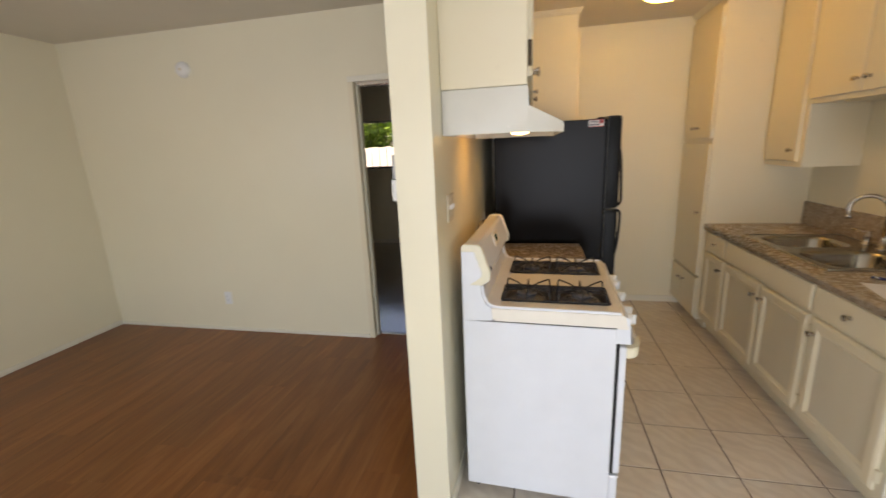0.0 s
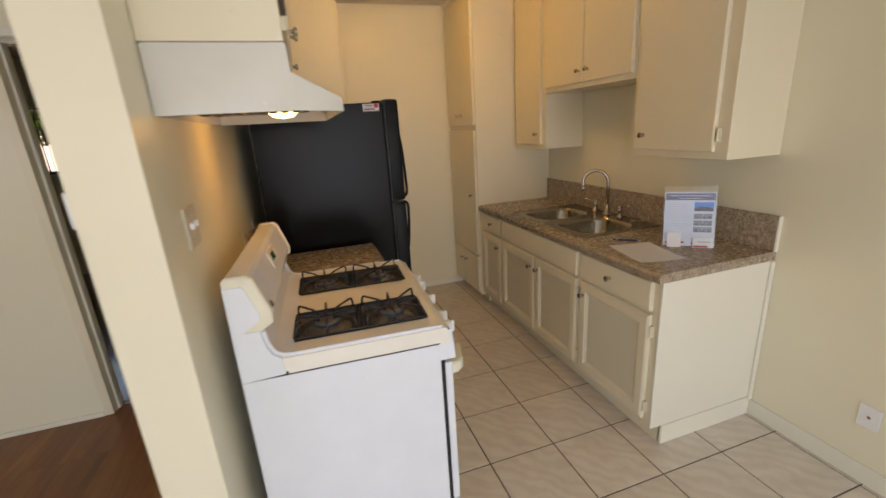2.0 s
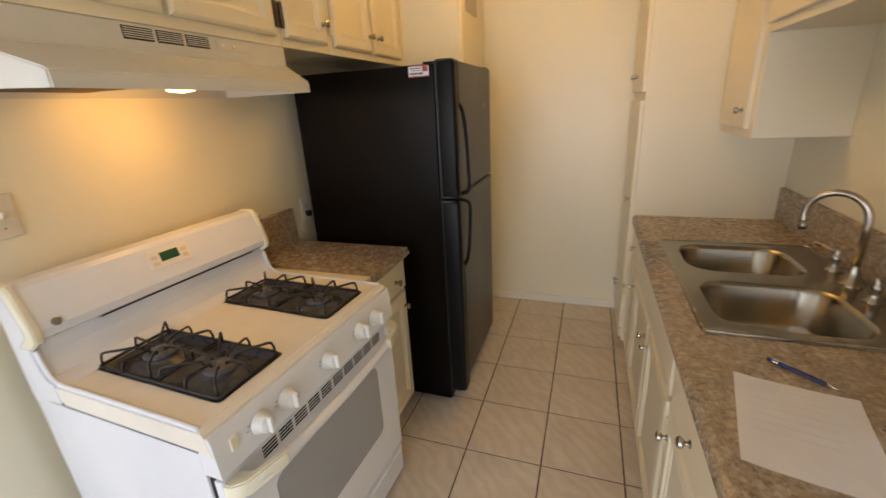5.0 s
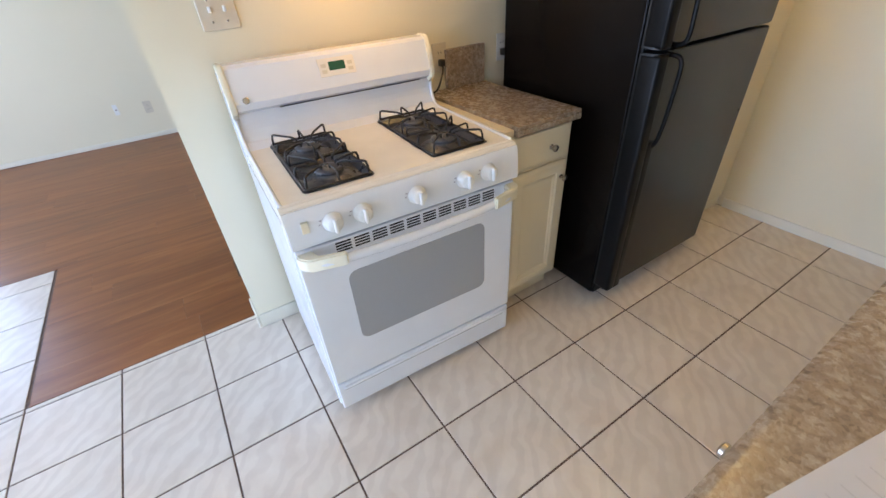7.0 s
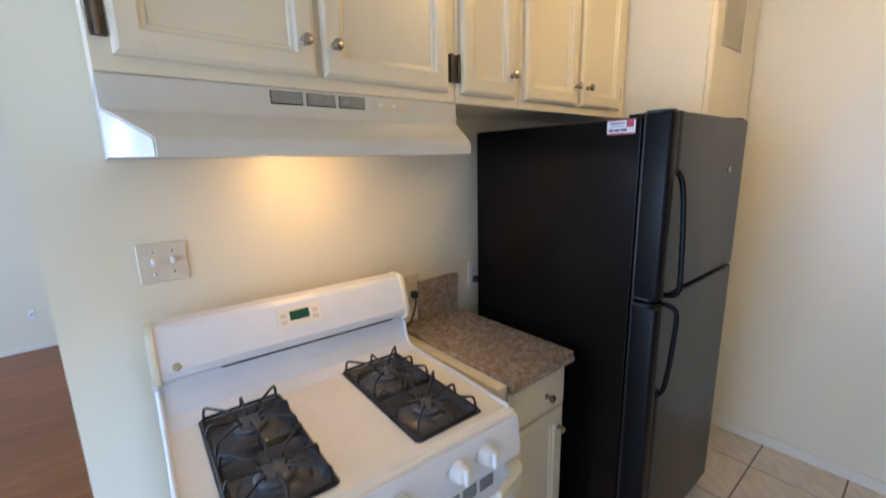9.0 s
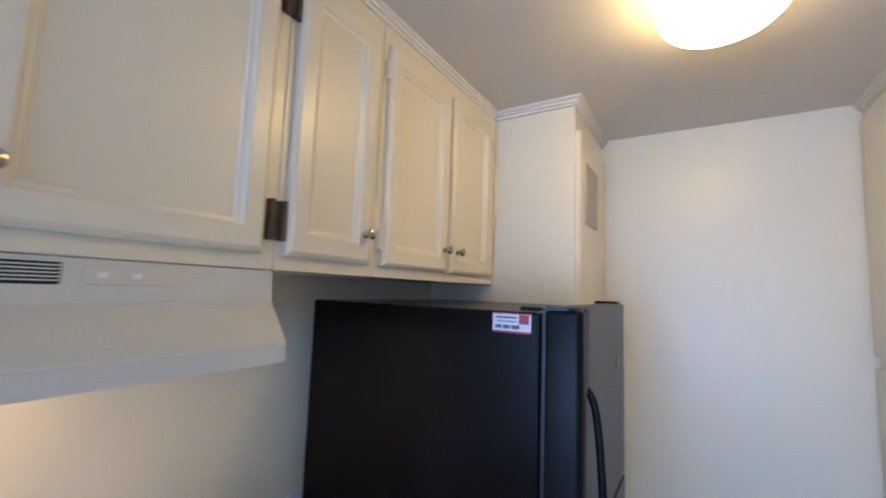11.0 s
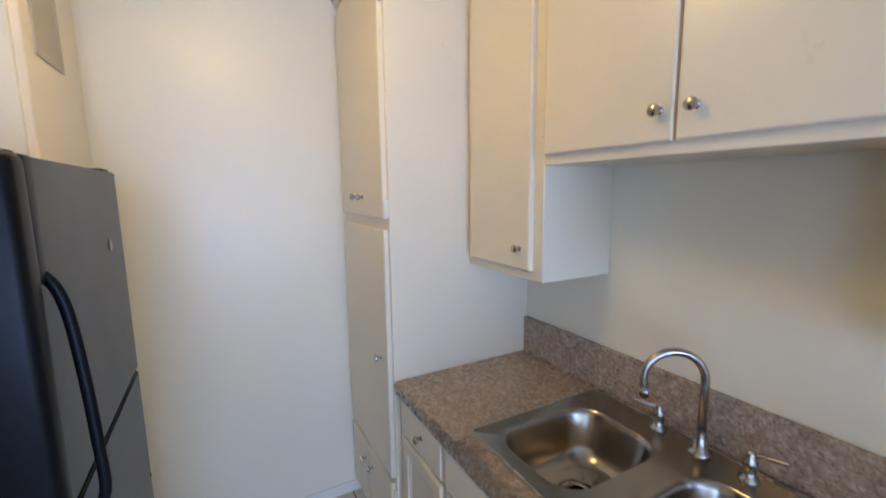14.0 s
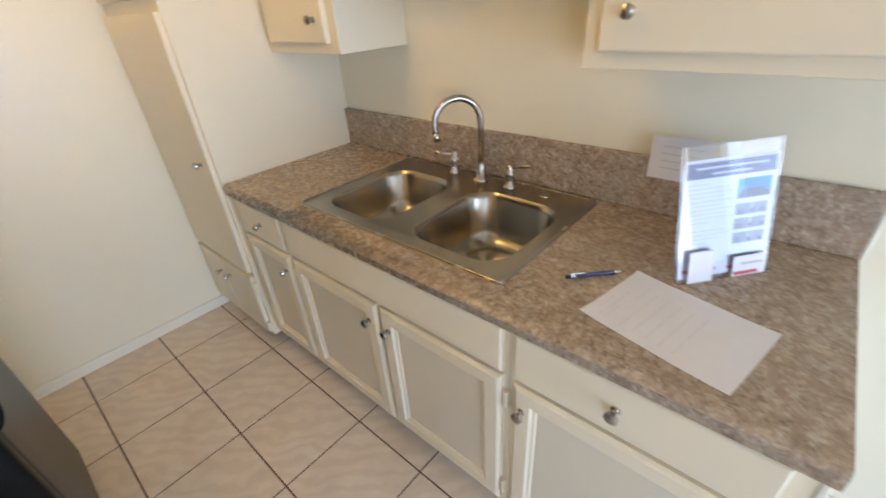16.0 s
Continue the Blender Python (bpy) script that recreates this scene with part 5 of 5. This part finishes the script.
for x in (WA + 0.01, WB - 0.01):
    for z in (1.22, 2.10):
        part("bracket", boxes(((x - 0.01, FAR + 0.139, z - 0.01), (x + 0.01, FAR + 0.182, z + 0.01), 0.002, 1)), BLACKPLASTIC, barsg)

# ---------- outside ----------
def ground_material():
    m, n, b = tree("dry_yard_ground")
    v = coords(n)
    n.links.new(ramp(n, noise_node(n, v, 0.8, 8, 0.65), [(0.3, (0.20, 0.17, 0.13)), (0.7, (0.34, 0.31, 0.26))]), b.inputs["Base Color"])
    b.inputs["Roughness"].default_value = 0.9
    bump(n, b, noise_node(n, v, 20, 6), 0.4, 0.01)
    return m


structure("ground", boxes(((-400, -400, -0.32), (400, 400, -0.18))), ground_material(), "pale dry yard ground", "ground")
structure("foundation", boxes(((WEST - 0.14, SOUTH - 0.12, -0.18), (EAST + 0.14, FAR + 0.14, -0.0155))), plain("concrete_slab", (0.35, 0.34, 0.32), 0.9), "concrete slab under the house", "foundation")

FENCEW = paint("white_fence_paint", (0.80, 0.78, 0.74), 0.6, 30, 0.2, 0.08)
fence = thing("fence", (-4.0, 10.5, -0.18), "white painted board fence behind the house", "fence")
for k in range(62):
    x = -9.0 + k * 0.165
    part("board", boxes(((x, 10.5, -0.18), (x + 0.155, 10.522, 1.66 + 0.015 * math.sin(k * 2.7)), 0.003, 1)), FENCEW, fence)
for z in (0.1, 1.3):
    part("rail", boxes(((-9.0, 10.523, z), (1.2, 10.57, z + 0.08))), FENCEW, fence)


def leaf_material():
    m, n, b = tree("green_leaves")
    g = n.nodes.new("ShaderNodeNewGeometry")
    n.links.new(ramp(n, g.outputs["Random Per Island"], [(0.0, (0.08, 0.17, 0.018)), (0.5, (0.17, 0.33, 0.03)), (1.0, (0.30, 0.45, 0.05))]), b.inputs["Base Color"])
    b.inputs["Roughness"].default_value = 0.55
    return m


LEAF = leaf_material()
BARK = plain("brown_bark", (0.10, 0.07, 0.05), 0.9, 0, 0.3, 12, 0.6)


def tree_thing(x, y, h, spread, seed, leaves):
    rng = random.Random(seed)
    t = thing("tree", (x, y, -0.18), "leafy green tree beyond the white fence", "tree", "trees beyond the fence")
    bm = tube(bmesh.new(), [(x, y, -0.18), (x + 0.05, y, h * 0.3), (x - 0.05, y + 0.05, h * 0.55), (x, y, h * 0.8)], [0.16, 0.12, 0.08, 0.03], 10)
    clumps = []
    for k in range(9):
        a, z0 = rng.uniform(0, 6.28), h * rng.uniform(0.25, 0.6)
        e = Vector((x + spread * 0.8 * math.cos(a), y + spread * 0.8 * math.sin(a), z0 + h * rng.uniform(0.1, 0.35)))
        tube(bm, [(x, y, z0), (Vector((x, y, z0)) + e) / 2 + Vector((0, 0, 0.15)), e], [0.05, 0.035, 0.012], 6)
        clumps.append((e, spread * rng.uniform(0.35, 0.6)))
    clumps.append((Vector((x, y, h * 0.85)), spread * 0.6))
    part("trunk", bm, BARK, t, "", 60)
    verts, faces = [], []
    for k in range(leaves):
        c, r = rng.choice(clumps)
        d = Vector((rng.gauss(0, 1), rng.gauss(0, 1), rng.gauss(0, 0.8))).normalized() * r * rng.uniform(0.45, 1.05)
        p = c + d
        u = Vector((rng.gauss(0, 1), rng.gauss(0, 1), rng.gauss(0, 1))).normalized()
        w = u.cross(Vector((rng.gauss(0, 1), rng.gauss(0, 1), rng.gauss(0, 1)))).normalized()
        s = rng.uniform(0.07, 0.13)
        n0 = len(verts)
        verts += [tuple(p - u * s), tuple(p + w * s * 0.45), tuple(p + u * s), tuple(p - w * s * 0.45)]
        faces.append((n0, n0 + 1, n0 + 2, n0 + 3))
    me = bpy.data.meshes.new("crown")
    me.from_pydata([tuple(Vector(v) - ORIGIN[t]) for v in verts], [], faces)
    me.materials.append(LEAF)
    cr = new("crown", me)
    cr.parent = t
    return t


tree_thing(-5.6, 12.6, 3.8, 1.5, 3, 5200)
tree_thing(-7.6, 12.0, 3.4, 1.4, 5, 4200)
tree_thing(-4.3, 13.4, 3.3, 1.0, 9, 2600)

house = thing("neighbour_house", (-1.6, 24.0, -0.18), "pale stucco neighbouring house with a dark low roof", "house")
STUCCO = paint("pinkish_stucco", (0.62, 0.50, 0.46), 0.9, 40, 0.4, 0.06)
part("wall", boxes(((-6.5, 24.0, -0.18), (4.0, 24.2, 3.0))), STUCCO, house)
part("roof", prism(bmesh.new(), ((23.4, 2.9), (26.5, 4.2), (29.6, 2.9), (29.6, 2.8), (23.4, 2.8)), -7.0, 4.5, "x"), plain("dark_roof_shingle", (0.07, 0.06, 0.06), 0.9, 0, 0.3, 5, 0.4), house)
part("wall", boxes(((-6.5, 29.0, -0.18), (4.0, 29.2, 3.0)), ((-6.5, 24.2, -0.18), (-6.3, 29.0, 3.0)), ((3.8, 24.2, -0.18), (4.0, 29.0, 3.0))), STUCCO, house)
for x in (-4.2, -1.2):
    wd = part("window", boxes(((x, 23.97, 0.9), (x + 1.2, 24.01, 2.0), 0.01)), WHITEPL, house)
    part("glass_pane", boxes(((x + 0.08, 23.96, 0.98), (x + 1.12, 23.975, 1.92))), LCD, wd)

car = thing("parked_car", (-4.1, 17.5, -0.18), "dark parked car behind the fence", "car")
side = [(-6.1, 0.15), (-6.15, 0.62), (-5.9, 0.85), (-5.2, 0.95), (-4.6, 1.42), (-3.3, 1.46), (-2.55, 1.0), (-1.95, 0.88), (-1.85, 0.55), (-1.9, 0.15)]
bm = prism(bmesh.new(), side, 16.7, 18.3)
bmesh.ops.bevel(bm, geom=[e for e in bm.edges if abs(e.verts[0].co.y - e.verts[1].co.y) < 1e-5], offset=0.08, segments=3, affect="EDGES")
part("body", bm, plain("dark_car_paint", (0.03, 0.03, 0.035), 0.2), car, "", 40)
part("side_window", prism(bmesh.new(), ((-4.95, 0.98), (-4.52, 1.36), (-3.4, 1.39), (-2.85, 1.02)), 16.66, 16.70), LCD, car)
for wx in (-5.3, -2.7):
    wh = part("wheel", lathe(bmesh.new(), [(0.0, 0.0), (0.2, 0.0), (0.33, 0.02), (0.34, 0.1), (0.33, 0.2), (0.0, 0.2)], (wx, 16.66, 0.16), "y", 24), RUBBER, car, "", 40)
    part("rim", lathe(bmesh.new(), [(0.0, 0.0), (0.2, 0.0), (0.2, 0.012)], (wx, 16.65, 0.16), "y", 24), NICKEL, wh)

# ---------- floors ----------
GX, GY, PITCH, PITCHY, GAP = 0.546, 1.684, 0.342, 0.3452, 0.0068
structure("floor_bedding", boxes(((WEST - 0.14, SOUTH - 0.12, -0.015), (EAST, FAR, -0.0035))), GROUTM, "dark grout bed between floor tiles", "floor")
floor_tiles = thing("floor_tiled", (0.7, 1.2, 0), "glazed beige-grey ceramic tile floor with dark grout", "floor", "", "structure")
floor_wood = thing("floor_laminate", (-2.4, 0.7, 0), "red-brown laminate plank floor of the living room", "floor", "", "structure")
floor_bed = thing("floor_bedroom", (-2.0, 4.8, 0), "dark laminate plank floor of the bedroom", "floor", "", "structure")
TX0, TY1 = -0.508, 0.332     # where the tiles end against the laminate
shared = {}


def piece(name, parent, x0, y0, x1, y1, material, bev, gap, top=0.0):
    w, d = round(x1 - x0 - gap, 4), round(y1 - y0 - gap, 4)
    if w < 0.01 or d < 0.01:
        return
    key = (name, parent.name, w, d)
    if key not in shared:
        bm = bmesh.new()
        lo = [bm.verts.new((sx * w / 2, sy * d / 2, -0.004)) for sx, sy in ((-1, -1), (1, -1), (1, 1), (-1, 1))]
        mid = [bm.verts.new((sx * w / 2, sy * d / 2, -bev)) for sx, sy in ((-1, -1), (1, -1), (1, 1), (-1, 1))]
        hi = [bm.verts.new((sx * (w / 2 - bev), sy * (d / 2 - bev), 0)) for sx, sy in ((-1, -1), (1, -1), (1, 1), (-1, 1))]
        for a, b in ((lo, mid), (mid, hi)):
            for k in range(4):
                bm.faces.new((a[k], a[(k + 1) % 4], b[(k + 1) % 4], b[k]))
        bm.faces.new(hi)
        me = bpy.data.meshes.new(name)
        bm.to_mesh(me)
        bm.free()
        me.materials.append(material)
        shared[key] = me
    ob = new(name, shared[key])
    ob.parent = parent
    ob.location = Vector(((x0 + x1) / 2, (y0 + y1) / 2, top)) - ORIGIN[parent]


def tiled(x0, y0, x1, y1, PY):
    i0, i1 = math.floor((x0 - GX) / PITCH), math.ceil((x1 - GX) / PITCH)
    j0, j1 = math.floor((y0 - GY) / PY), math.ceil((y1 - GY) / PY)
    for i in range(i0, i1):
        for j in range(j0, j1):
            a, b = max(x0, GX + i * PITCH), min(x1, GX + (i + 1) * PITCH)
            c, d = max(y0, GY + j * PY), min(y1, GY + (j + 1) * PY)
            if b - a > 0.012 and d - c > 0.012:
                piece("tile", floor_tiles, a, c, b, d, TILE, 0.0012, GAP)


tiled(P1, GY, EAST - 0.001, BACK - 0.001, PITCHY)
tiled(P1, GY - 0.341, EAST - 0.001, GY, 0.341)
tiled(TX0, SOUTH, EAST - 0.001, GY - 0.341, 0.341)
tiled(-1.655, SOUTH, TX0, TY1, 0.341)


def planked(parent, x0, y0, x1, y1, material, seed):
    rng = random.Random(seed)
    wide, long = 0.193, 1.21
    for i in range(math.ceil((x1 - x0) / wide)):
        y = y0 - rng.uniform(0, long)
        a, b = x0 + i * wide, min(x1, x0 + (i + 1) * wide)
        while y < y1:
            c, d = max(y, y0), min(y + long, y1)
            if d - c > 0.02 and b - a > 0.02:
                piece("plank", parent, a, c, b, d, material, 0.0003, 0.0005)
            y += long


planked(floor_wood, -1.655, TY1, TX0, PEND, PLANK, 1)
planked(floor_wood, -1.655, PEND, P0 - 0.001, NORTH + 0.09, PLANK, 2)
planked(floor_wood, WEST, SOUTH, -1.655, NORTH, PLANK, 3)
planked(floor_bed, WEST, NORTH + 0.121, P0, FAR, PLANKDARK, 4)
planked(floor_bed, P0, BACK + 0.121, 0.3, FAR, PLANKDARK, 5)
